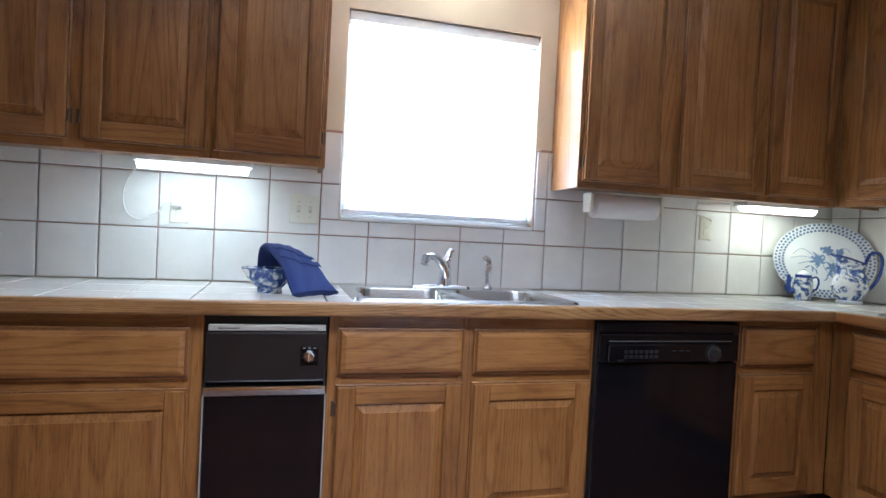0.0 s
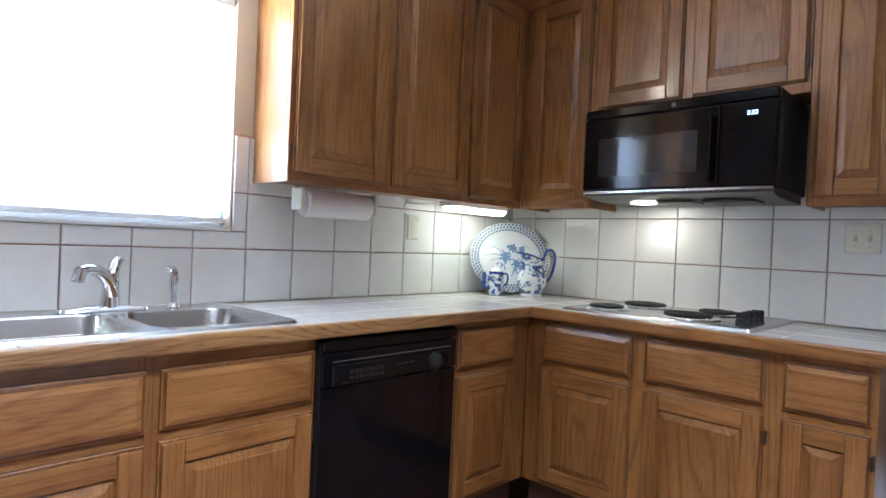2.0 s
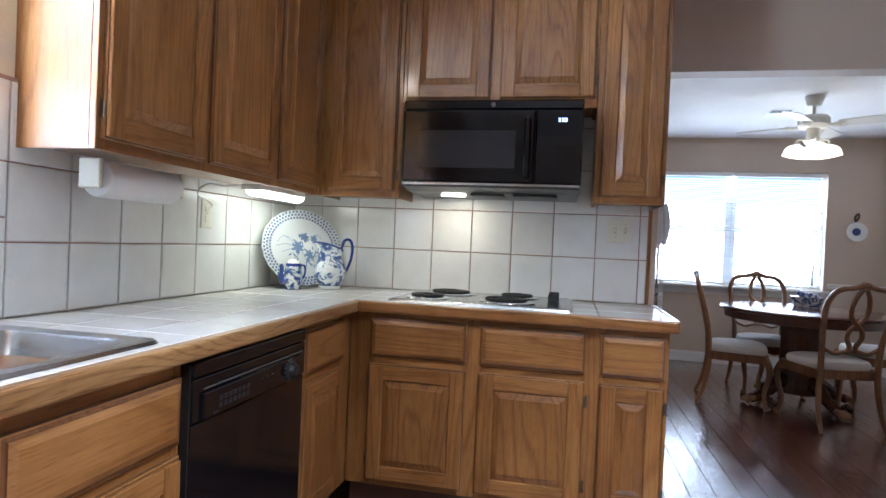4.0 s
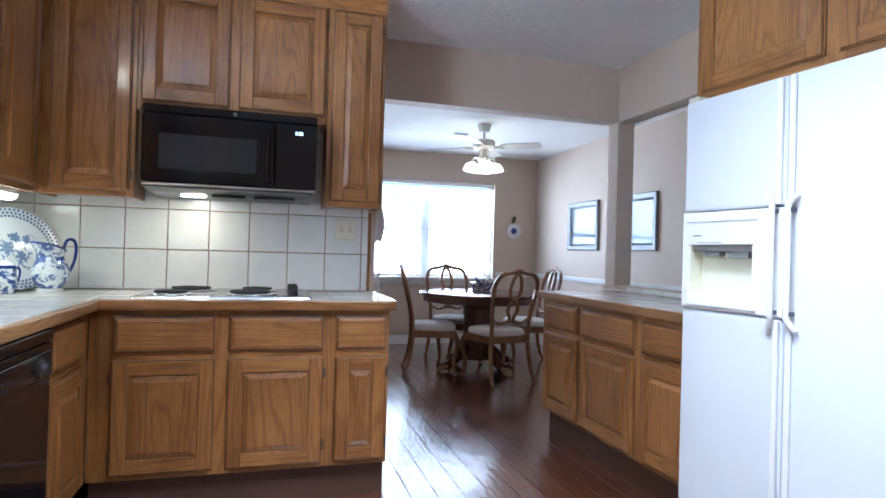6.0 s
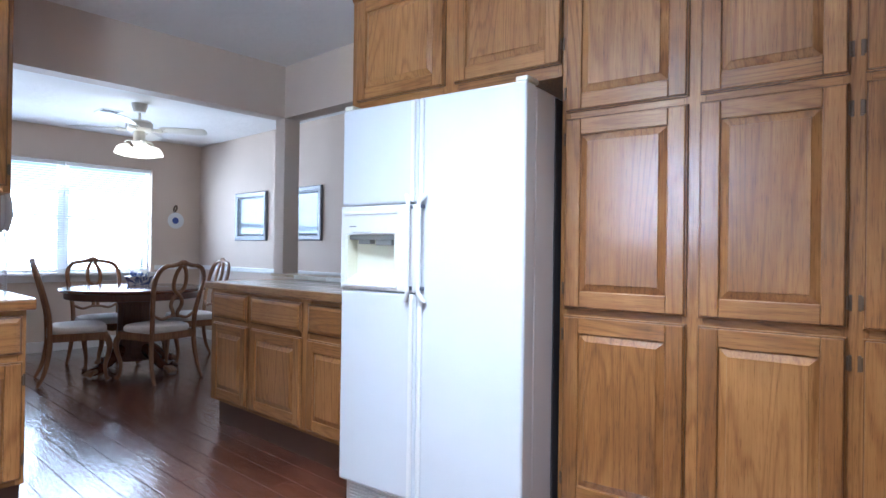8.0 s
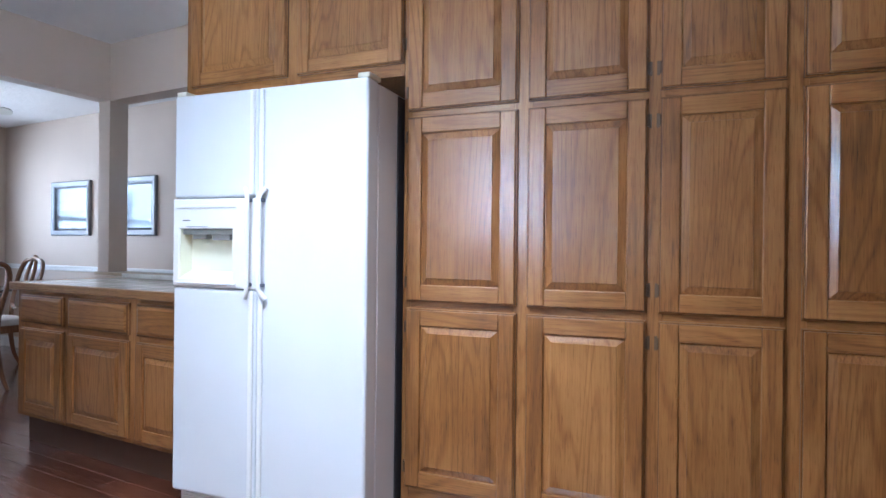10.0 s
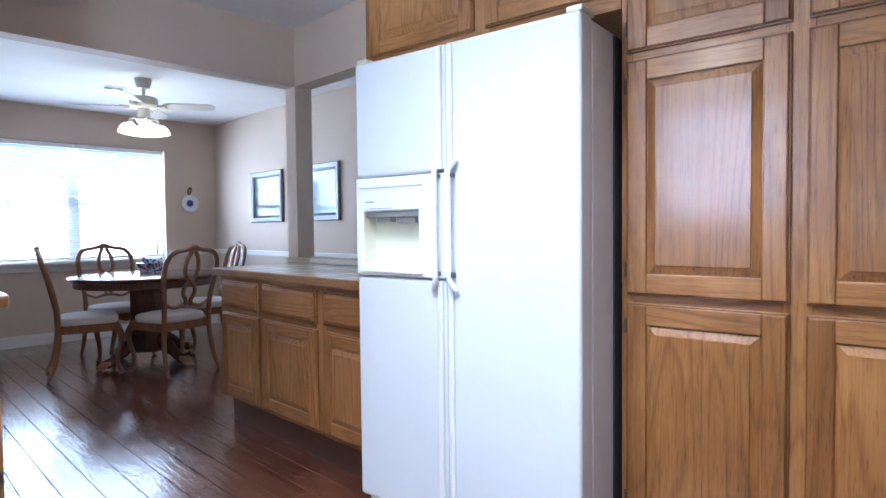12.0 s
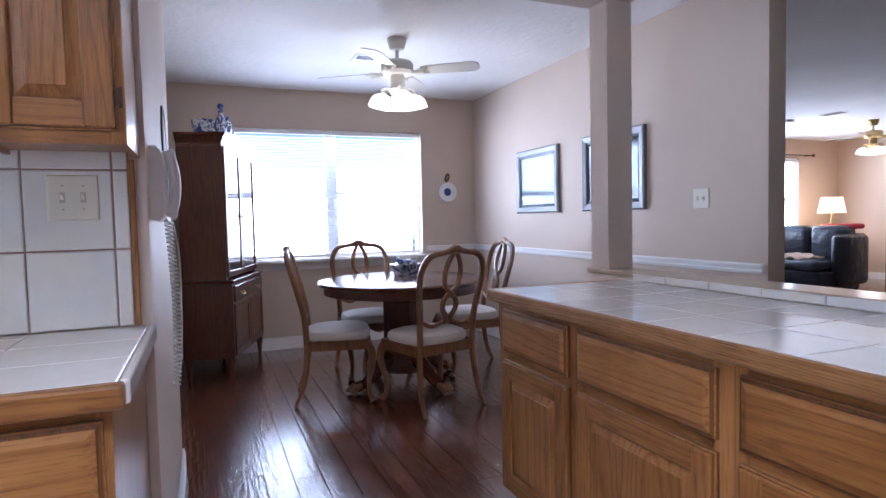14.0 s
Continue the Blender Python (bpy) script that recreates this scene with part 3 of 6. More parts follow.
# ---- pantry wall and cabinet over the fridge ----
TURN = pose(0.45, -0.47, 0, 0, 0, 6) @ pose(-0.45, 0.47, 0)
SP = Face("S", -0.512)
COLS = [(0.25, 0.69, 1), (-0.205, 0.20, -1), (-0.62, -0.255, 1), (-1.08, -0.675, -1), (-1.50, -1.14, 1)]
ROWS_Z = [(0.195, 0.893), (0.932, 1.650), (1.688, 2.375)]
pn = thing("pantry_cabinet", (-0.4, -0.8, 0), "floor to ceiling honey oak pantry with three rows of doors", "cabinet")
part("carcass", boxes((-1.54, 0.712, -0.86, -0.532, 0.10, ZC)), OAK_Z, pn)
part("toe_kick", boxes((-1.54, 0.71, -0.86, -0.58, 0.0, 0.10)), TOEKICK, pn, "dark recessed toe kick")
cs = sorted(COLS)
st = [(-1.54, cs[0][0] + 0.01)] + [(a[1] - 0.01, b[0] + 0.01) for a, b in zip(cs, cs[1:])] + [(cs[-1][1] - 0.01, 0.715)]
face_frame(SP, pn, st, 0.10, ZC, [(0.10, 0.205), (0.883, 0.942), (1.640, 1.698), (2.365, ZC)])
for a, b, h in COLS:
    for c, d in ROWS_Z:
        cabinet_door(SP, pn, a, b, c, d, h, 0.06)
fc = thing("fridge_cabinet", (1.28, -0.8, 1.83), "honey oak cabinet above the refrigerator", "cabinet")
part("carcass", boxes((0.717, 1.868, -0.86, -0.532, 1.83, ZC)), OAK_Z, fc)
face_frame(SP, fc, [(0.717, 0.735), (1.215, 1.30), (1.815, 1.868)], 1.83, ZC, [(1.83, 1.90), (2.365, ZC)])
cabinet_door(SP, fc, 0.725, 1.225, 1.885, 2.375, -1, 0.058)
cabinet_door(SP, fc, 1.29, 1.825, 1.885, 2.375, 0, 0.058)
ps = crown(SP, -1.54, 1.868, ZC + 0.012, "oak crown moulding")
pf = slab("soffit_filler", [(-1.54, 1.868, -0.86, -0.52, ZC + 0.003, CK)], OAK_X, "oak filler above the pantry")
slab("pantry_side", [(-2.5, -1.56, -1.12, -0.72, 0, CK)], WALL_K, "plain wall beside the pantry")
for ob in (pn, fc, ps, pf):
    ob.matrix_world = TURN @ ob.matrix_world

# ---- countertops ----
ct = thing("countertop", (1.2, 2.4, 0.88), "white tiled countertop with an oak edge, kitchen run", "countertop")
SX0, SX1, SY0, SY1 = 0.455, 1.225, 2.18, 2.63
part("substrate", boxes((-1.30, SX0, 2.125, 2.718, 0.877, 0.913), (SX1, 2.375, 2.125, 2.718, 0.877, 0.913), (SX0, SX1, 2.125, SY0, 0.877, 0.913), (SX0, SX1, SY1, 2.718, 0.877, 0.913),
                        (2.375, 2.998, 0.876, 2.718, 0.877, 0.913)), GROUT_C, ct)
bm = boxes((-1.30, 2.343, 2.092, 2.125, 0.877, 0.922), bevel=0.007, seg=2)
part("wood_edge", bm, OAK_W, ct, "worn oak edge strip")
bm = boxes((2.343, 2.375, 0.864, 2.125, 0.877, 0.922), bevel=0.007, seg=2)
part("wood_edge", bm, OAK_Y, ct, "worn oak edge strip")
bm = boxes((2.376, 2.998, 0.858, 0.8755, 0.877, 0.9225), bevel=0.006, seg=2)
part("tile_edge", bm, TILE_C, ct, "glossy white tile edge")
pt = thing("peninsula_countertop", (2.4, -0.55, 0.88), "pale tiled peninsula top with an oak edge", "countertop")
part("substrate", boxes((1.70, 3.20, -0.882, -0.278, 0.877, 0.913)), GROUT_L, pt)
part("wood_edge", boxes((1.70, 3.222, -0.278, -0.256, 0.877, 0.922), bevel=0.007, seg=2), OAK_W, pt, "worn oak edge strip")
part("wood_edge", boxes((3.20, 3.222, -0.882, -0.278, 0.877, 0.922), bevel=0.007, seg=2), OAK_Y, pt, "worn oak edge strip")
part("ledge_cap", boxes((1.70, 3.46, -1.045, -0.885, 0.932, 0.954), bevel=0.003), wood("pale_ledge_wood", 0, (0.3, 0.2, 0.12), (0.5, 0.38, 0.26), (0.6, 0.48, 0.35)), pt, "pale worn wooden ledge cap")


# ---- sink and faucet ----
def rrect(cx, cy, hx, hy, r, z, n=5):
    out = []
    for qx, qy, a0 in ((1, 1, 0), (-1, 1, 90), (-1, -1, 180), (1, -1, 270)):
        for k in range(n + 1):
            a = radians(a0 + 90 * k / n)
            out.append(Vector((cx + qx * (hx - r) + r * math.cos(a), cy + qy * (hy - r) + r * math.sin(a), z)))
    return out


sk = thing("sink", (0.85, 2.41, 0.92), "double-bowl stainless steel drop-in sink set in the tiled countertop", "sink")
bm = bmesh.new()
outer = rrect(0.84, 2.405, 0.410, 0.255, 0.035, 0.921)
rim = rrect(0.84, 2.405, 0.405, 0.250, 0.035, 0.929)
vo, vr = [bm.verts.new(p) for p in outer], [bm.verts.new(p) for p in rim]
n = len(vo)
for i in range(n):
    bm.faces.new((vo[i], vo[(i + 1) % n], vr[(i + 1) % n], vr[i]))
redges = [bm.edges.get((vr[i], vr[(i + 1) % n])) for i in range(n)]
holes = []
for cx in (0.650, 1.030):
    lp = rrect(cx, 2.375, 0.175, 0.185, 0.07, 0.927)
    v = [bm.verts.new(p) for p in lp]
    e = [bm.edges.new((v[i], v[(i + 1) % n])) for i in range(n)]
    holes += e
    prev = v
    for hx, hy, r, z in ((0.171, 0.181, 0.068, 0.920), (0.166, 0.176, 0.065, 0.80), (0.150, 0.160, 0.06, 0.765), (0.03, 0.03, 0.029, 0.758)):
        nv = [bm.verts.new(p) for p in rrect(cx, 2.375, hx, hy, r, z)]
        for i in range(n):
            bm.faces.new((prev[i], prev[(i + 1) % n], nv[(i + 1) % n], nv[i]))
        prev = nv
    bm.faces.new(prev)
bmesh.ops.triangle_fill(bm, use_beauty=True, edges=redges + holes)
part("basin", bm, STEEL, sk, smooth=True)
for cx in (0.650, 1.030):
    bm = bmesh.new()
    lathe(bm, [(0.042, 0.7585), (0.042, 0.762), (0.03, 0.763), (0.026, 0.7595)], (cx, 2.375, 0), 20)
    part("drain", bm, CHROME, sk, "chrome drain")

fa = thing("faucet", (0.855, 2.60, 0.93), "chrome kitchen faucet with a swung spout and lever", "faucet")
bm = bmesh.new()
rings(bm, [rrect(0.845, 2.605, 0.128, 0.030, 0.028, 0.9285), rrect(0.845, 2.605, 0.125, 0.027, 0.026, 0.938), rrect(0.845, 2.605, 0.06, 0.022, 0.021, 0.944)])
part("base_plate", bm, CHROME, fa, smooth=True)
bm = bmesh.new()
lathe(bm, [(0.029, 0.94), (0.027, 0.96), (0.024, 0.995), (0.025, 1.012), (0.019, 1.028)], (0.860, 2.605, 0), 20)
part("body", bm, CHROME, fa, smooth=True)
bm = bmesh.new()
tube(bm, smooth_path([(0.860, 2.600, 0.975), (0.846, 2.583, 1.015), (0.812, 2.544, 1.048), (0.772, 2.498, 1.062), (0.738, 2.462, 1.058)], 5), [0.022 - 0.0004 * k for k in range(21)], 12)
tube(bm, [(0.742, 2.466, 1.062), (0.734, 2.458, 1.030)], 0.0165, 14)
part("spout", bm, CHROME, fa, smooth=True)
bm = bmesh.new()
tube(bm, smooth_path([(0.860, 2.605, 1.010), (0.867, 2.612, 1.045), (0.878, 2.62, 1.072), (0.890, 2.622, 1.088)], 4), [0.019] * 5 + [0.017] * 4 + [0.013] * 4, 12)
part("lever", bm, CHROME, fa, smooth=True)
sp = thing("sink_sprayer", (1.050, 2.61, 0.93), "chrome side sprayer beside the faucet", "sprayer")
bm = bmesh.new()
lathe(bm, [(0.022, 0.9285), (0.021, 0.936), (0.013, 0.945), (0.012, 0.97), (0.016, 1.0), (0.015, 1.035)], (1.050, 2.61, 0), 16)
tube(bm, smooth_path([(1.050, 2.61, 1.03), (1.045, 2.60, 1.05), (1.025, 2.585, 1.058)], 4), 0.013, 10)
part("spray_head", bm, CHROME, sp, smooth=True)

# ---- bowl with a blue towel ----
bw = thing("bowl", (0.155, 2.33, 0.921), "blue and white footed china bowl under the towel", "bowl")
bm = bmesh.new()
lathe(bm, [(0.042, 0.9215), (0.040, 0.938), (0.046, 0.942), (0.075, 0.97), (0.092, 0.998), (0.097, 1.006), (0.092, 1.005), (0.07, 0.975), (0.04, 0.95), (0.0, 0.948)], (0.168, 2.345, 0), 24, caps=(True, False), squash=0.75)
part("vessel", bm, CHINA, bw, smooth=True)
TOWEL = paint("blue_towel", (0.019, 0.034, 0.135), 0.95, 0.004, 160, 0.6)
tw = thing("towel", (0.25, 2.33, 0.921), "folded dark blue towel draped over the china bowl", "towel")
LEFT = smooth_path([(0.125, 2.43, 0.985), (0.130, 2.385, 1.062), (0.160, 2.31, 1.068), (0.205, 2.205, 1.0), (0.238, 2.15, 0.932)], 5)
RIGHT = smooth_path([(0.245, 2.47, 0.97), (0.262, 2.43, 1.045), (0.295, 2.385, 1.025), (0.345, 2.315, 0.97), (0.388, 2.245, 0.932)], 5)


def towel_layer(z_off, thick, f0, f1, grow=0.0):
    bm = bmesh.new()
    loops = []
    i0, i1 = int(f0 * (len(LEFT) - 1)), int(f1 * (len(LEFT) - 1))
    for i in range(i0, i1 + 1):
        p, q = LEFT[i], RIGHT[i]
        d = LEFT[min(i + 1, len(LEFT) - 1)] - LEFT[max(i - 1, 0)]
        nn = (q - p).cross(d).normalized()
        if nn.z < 0:
            nn = -nn
        top, bot = [], []
        for k in range(15):
            g = k / 14
            c = p.lerp(q, -grow + (1 + 2 * grow) * g)
            wv = 0.003 * math.sin(g * 8 + i * 0.5) + 0.002 * math.sin(g * 21 + i)
            e = min(1.0, 7 * min(g, 1 - g))
            top.append(c + nn * (z_off + wv + thick * (0.35 + 0.65 * e ** 0.5)))
            bot.append(c + nn * (z_off + wv - thick * 0.4 * e))
        loops.append(top + bot[::-1])
    rings(bm, loops)
    return bm


part("cloth", towel_layer(0.004, 0.020, 0.0, 1.0), TOWEL, tw, smooth=True)
part("hem_band", towel_layer(0.0225, 0.004, 0.50, 0.56, -0.004), TOWEL, tw, smooth=True)
part("hem_band", towel_layer(0.0225, 0.004, 0.60, 0.65, -0.004), TOWEL, tw, smooth=True)

# ---- appliances ----
dw = thing("dishwasher", (1.597, 2.4, 0), "black built-in dishwasher with a dial, between oak cabinets", "dishwasher")
part("tub", boxes((1.298, 1.907, 2.15, 2.70, 0.02, 0.872)), BLACK_M, dw)
bm = boxes((1.302, 1.902, 2.118, 2.15, 0.12, 0.715), bevel=0.004, seg=2)
part("door", bm, BLACK, dw)
bm = bmesh.new()
FW = Face("N", 2.118)
FW.box(bm, 1.302, 1.902, -0.03, 0.004, 0.72, 0.825, 0.004, 0, 2)
FW.box(bm, 1.335, 1.86, -0.03, 0.012, 0.72, 0.79, 0.006, 0, 2)
cp = part("control_panel", bm, BLACK, dw)
part("top_grip", boxes((1.302, 1.902, 2.112, 2.15, 0.828, 0.866), bevel=0.006, seg=2), BLACK, dw)
SILVER = mat("silver_line", (0.60, 0.58, 0.52), 0.45, 0.5)
GREYPRINT = mat("grey_print", (0.16, 0.16, 0.17), 0.5)
part("trim_line", boxes((1.335, 1.86, 2.1045, 2.1065, 0.799, 0.8008)), GREYPRINT, cp, "thin silver line")
bm = bmesh.new()
for k in range(7):
    for r in range(2):
        FW.box(bm, 1.40 + k * 0.021, 1.415 + k * 0.021, 0.012, 0.0135, 0.755 - r * 0.018, 0.767 - r * 0.018)
for k in range(3):
    FW.box(bm, 1.60 + k * 0.03, 1.618 + k * 0.03, 0.012, 0.013, 0.762, 0.766)
FW.box(bm, 1.375, 1.40, 0.012, 0.013, 0.728, 0.732)
part("button_row", bm, mat("faint_button_print", (0.018, 0.018, 0.021), 0.3), cp, kind="stuff")
bm = bmesh.new()
M = Matrix.Rotation(radians(90), 4, "X")
lathe(bm, [(0.030, 0.0), (0.030, 0.006), (0.024, 0.009), (0.019, 0.022), (0.015, 0.024)], (1.78, 2.106, 0.752), 20, m=M)
FW.box(bm, 1.777, 1.783, 0.03, 0.040, 0.738, 0.768, 0.002)
part("dial", bm, BLACK_M, cp)
bm = bmesh.new()
for k in range(16):
    a = k * math.tau / 16
    FW.box(bm, 1.78 + 0.035 * math.cos(a) - 0.0015, 1.78 + 0.035 * math.cos(a) + 0.0015, 0.012, 0.013, 0.752 + 0.035 * math.sin(a) - 0.0015, 0.752 + 0.035 * math.sin(a) + 0.0015)
part("dial_scale", bm, GREYPRINT, cp)
part("kick_plate", boxes((1.302, 1.902, 2.165, 2.18, 0.02, 0.115)), BLACK_M, dw)
part("side_trim", boxes((1.296, 1.300, 2.118, 2.14, 0.12, 0.86)), BLACK_M, dw)

tc = thing("trash_compactor", (0.172, 2.4, 0), "black trash compactor with a silver band and knob", "trash compactor")
part("body", boxes((-0.008, 0.352, 2.15, 2.70, 0.02, 0.868)), BLACK_M, tc)
FC = Face("N", 2.13)
bm = bmesh.new()
FC.box(bm, -0.002, 0.348, -0.02, 0.012, 0.672, 0.826, 0.005, 0, 2)
cp = part("control_panel", bm, mat("dark_brown_panel", (0.016, 0.013, 0.013), 0.3), tc, "dark brown-black control panel")
part("silver_band", boxes((0.002, 0.344, 2.112, 2.13, 0.829, 0.848), bevel=0.002), SILVER, tc, "brushed silver band")
bm = bmesh.new()
FC.box(bm, 0.27, 0.325, 0.012, 0.016, 0.722, 0.782, 0.002)
part("dial_plate", bm, BLACK, cp)
bm = bmesh.new()
lathe(bm, [(0.019, 0), (0.019, 0.008), (0.015, 0.018), (0.011, 0.019)], (0.297, 2.114, 0.752), 20, m=M)
FC.box(bm, 0.294, 0.300, 0.034, 0.040, 0.738, 0.766, 0.002)
part("knob", bm, CHROME, cp, "chrome knob", smooth=False)
bm = bmesh.new()
for u in (0.277, 0.293, 0.309):
    FC.box(bm, u, u + 0.009, 0.016, 0.0168, 0.775, 0.778)
FC.box(bm, 0.225, 0.32, 0.0185, 0.0192, 0.8355, 0.8375)
FC.box(bm, 0.03, 0.09, 0.0185, 0.0192, 0.8355, 0.8395)
part("printed_marks", bm, GREYPRINT, cp, kind="stuff")
bm = bmesh.new()
FC.box(bm, -0.004, 0.350, -0.02, 0.010, 0.13, 0.630, 0.004, 0, 2)
dr = part("drawer", bm, BLACK, tc)
bm = bmesh.new()
rings(bm, [[FC.p(u, w, z) for w, z in ((-0.015, 0.632), (0.014, 0.632), (0.028, 0.652), (0.026, 0.662), (-0.015, 0.668))] for u in (-0.004, 0.350)])
part("handle", bm, CHROME, dr, "chrome pull bar")
for x in (-0.008, 0.350):
    part("side_trim", boxes((x, x + 0.004, 2.116, 2.14, 0.13, 0.63)), SILVER, tc, "thin metal edge")
part("kick_plate", boxes((0.0, 0.345, 2.17, 2.185, 0.02, 0.12)), BLACK_M, tc)

mw = thing("microwave", (2.8, 1.61, 1.41), "black over-the-range microwave under the short cabinet", "microwave")
FM = Face("E", 2.592)
Y0, Y1 = 1.235, 2.0
part("case", boxes((2.594, 2.985, Y0, Y1, 1.425, 1.786), bevel=0.003), BLACK_M, mw)
bm = bmesh.new()
FM.box(bm, Y0 + 0.195, Y1, 0, 0.034, 1.432, 1.742, 0.008, 0, 2)
dr = part("door", bm, BLACK, mw)
bm = bmesh.new()
FM.box(bm, 1.51, 1.93, 0.0335, 0.0355, 1.495, 1.655, 0.001)
part("window", bm, DGLASS, dr, "dark glass window")
bm = bmesh.new()
FM.box(bm, 1.452, 1.468, 0.034, 0.060, 1.46, 1.49, 0.003)
FM.box(bm, 1.452, 1.468, 0.034, 0.060, 1.67, 1.70, 0.003)
FM.box(bm, 1.448, 1.472, 0.056, 0.072, 1.455, 1.705, 0.006, 0, 2)
part("handle", bm, BLACK, dr)
bm = bmesh.new()
FM.box(bm, Y0, Y0 + 0.193, 0, 0.034, 1.432, 1.742, 0.006, 0, 2)
cp = part("control_panel", bm, BLACK, mw)
bm = bmesh.new()
for r in range(7):
    for c in range(3 if r < 5 else 4):
        FM.box(bm, 1.27 + c * 0.034, 1.291 + c * 0.034, 0.034, 0.0345, 1.477 + r * 0.029, 1.487 + r * 0.029)
part("keypad", bm, mat("faint_key_print", (0.007, 0.007, 0.010), 0.16), cp, kind="stuff")
LED = mat("clock_digits", (0.6, 0.8, 1.0), 0.4, Emission_Color=(0.7, 0.88, 1, 1), Emission_Strength=2.5)
bm = bmesh.new()
for u in (1.302, 1.314, 1.328):
    FM.box(bm, u, u + 0.008, 0.0342, 0.0350, 1.692, 1.696)
    FM.box(bm, u, u + 0.008, 0.0342, 0.0350, 1.702, 1.706)
    FM.box(bm, u, u + 0.002, 0.0342, 0.0350, 1.692, 1.706)
part("clock", bm, LED, cp, "pale blue lit clock digits")
bm = bmesh.new()
FM.box(bm, Y0, Y1, 0, 0.030, 1.745, 1.785, 0.005)
vt = part("vent_strip", bm, BLACK, mw)
bm = bmesh.new()
lathe(bm, [(0.010, 0), (0.010, 0.003), (0.007, 0.004)], (2.563, 1.61, 1.765), 18, m=Matrix.Rotation(radians(-90), 4, "Y"))
part("badge", bm, mat("dull_badge", (0.14, 0.14, 0.15), 0.4, 0.6), vt, "small round silver badge")
bm = bmesh.new()
rings(bm, [[Vector((x, y, z)) for x, z in ((2.560, 1.431), (2.565, 1.412), (2.66, 1.398), (2.97, 1.392), (2.97, 1.424), (2.594, 1.424))] for y in (Y0 + 0.01, Y1 - 0.01)])
part("underside", bm, mat("grey_underside", (0.09, 0.09, 0.09), 0.35, 0.6), mw, "grey metal underside")
part("lower_trim", boxes((2.553, 2.559, Y0 + 0.004, Y1 - 0.004, 1.420, 1.431), bevel=0.0015), STEEL, mw, "thin bright metal lip")
for a, b in ((1.33, 1.52), (1.56, 1.71)):
    bm = bmesh.new()
    box(bm, 2.66, 2.80, a, b, 1.386, 1.396, 0.003)
    part("grease_filter", bm, BLACK_M, mw)
bm = bmesh.new()
rings(bm, [[Vector((2.74 + r * math.cos(a), 1.80 + 1.3 * r * math.sin(a), z)) for a in [k * math.tau / 16 for k in range(16)]] for r, z in ((0.045, 1.3925), (0.043, 1.388))])
part("lamp_lens", bm, mat("warm_lens", (0.9, 0.85, 0.7), 0.4, Emission_Color=(1, 0.9, 0.68, 1), Emission_Strength=9.0), mw, "lit warm lamp lens")
bm = bmesh.new()
tube(bm, [(2.575, 2.008, 1.775), (2.575, 2.008, 1.47), (2.64, 2.008, 1.44)], 0.0035, 6)
part("side_rail", bm, mat("dull_brass", (0.16, 0.11, 0.05), 0.5, 0.6), mw, "thin brass-coloured strip")

co = thing("cooktop", (2.69, 1.62, 0.92), "stainless electric cooktop with four coil burners", "cooktop")
bm = bmesh.new()
rings(bm, [rrect(2.685, 1.62, 0.268, 0.378, 0.02, 0.921), rrect(2.685, 1.62, 0.265, 0.375, 0.02, 0.929), rrect(2.685, 1.62, 0.252, 0.362, 0.018, 0.933), rrect(2.685, 1.62, 0.246, 0.356, 0.016, 0.930)])
part("hob_plate", bm, STEEL, co, smooth=True)
COIL = mat("coil_element", (0.025, 0.024, 0.024), 0.55, 0.3)
for cx, cy, R in ((2.560, 1.855, 0.078), (2.815, 1.80, 0.100), (2.575, 1.515, 0.100), (2.815, 1.490, 0.078)):
    bm = bmesh.new()
    lathe(bm, [(R + 0.016, 0.9305), (R + 0.016, 0.936), (R + 0.006, 0.938), (R, 0.932), (0.02, 0.9315)], (cx, cy, 0), 28, caps=(True, True))
    bn = part("burner", bm, CHROME, co, "chrome drip bowl and ring", smooth=True)
    bm = bmesh.new()
    pts = []
    for k in range(73):
        a = k / 72 * math.tau * 3.6
        r = R - 0.004 - (R - 0.022) * k / 72
        pts.append((cx + r * math.cos(a), cy + r * math.sin(a), 0.943))
    tube(bm, pts, 0.0062, 6)
    part("coil", bm, COIL, bn, "black spiral heating coil", smooth=True)
for k in range(4):
    x = 2.575 + k * 0.062
    bm = bmesh.new()
    lathe(bm, [(0.023, 0.9305), (0.022, 0.946), (0.018, 0.950)], (x, 1.325, 0), 16)
    box(bm, x - 0.006, x + 0.006, 1.303, 1.347, 0.948, 0.972, 0.003)
    part("knob", bm, BLACK_M, co, "black control knob")

# ---- refrigerator ----
fr = thing("refrigerator", (0.697, -0.203, 0), "white side-by-side refrigerator with a yellowed water dispenser", "refrigerator", rz=7.0, world_coords=False)
W = 0.902
part("case", boxes((0.004, W - 0.004, -0.80, -0.092, 0.02, 1.748), bevel=0.004), FRIDGE, fr)
# Dark sheet standing in for the gap's shade between fridge and pantry.
part("side_panel", boxes((-0.001, 0.0035, -0.79, -0.25, 0.03, 1.740)), mat("case_side_shade", (0.05, 0.05, 0.06), 0.5), fr, "dark strip for the shade at the rear of the case side")
SEAM = 0.478
bm = boxes((0.0, SEAM - 0.003, -0.085, 0.0, 0.13, 1.752), bevel=0.012, seg=3)
d1 = part("door", bm, FRIDGE, fr, "wide white refrigerator door")
part("gasket", boxes((0.012, SEAM - 0.012, -0.0915, -0.0855, 0.14, 1.742)), mat("grey_gasket", (0.35, 0.35, 0.36), 0.6), fr)
bm = boxes((SEAM + 0.003, W, -0.085, 0.0, 1.332, 1.752), (SEAM + 0.003, W, -0.085, 0.0, 0.13, 0.965), bevel=0.012, seg=3)
box(bm, SEAM + 0.004, W - 0.002, -0.085, -0.07, 0.96, 1.335)
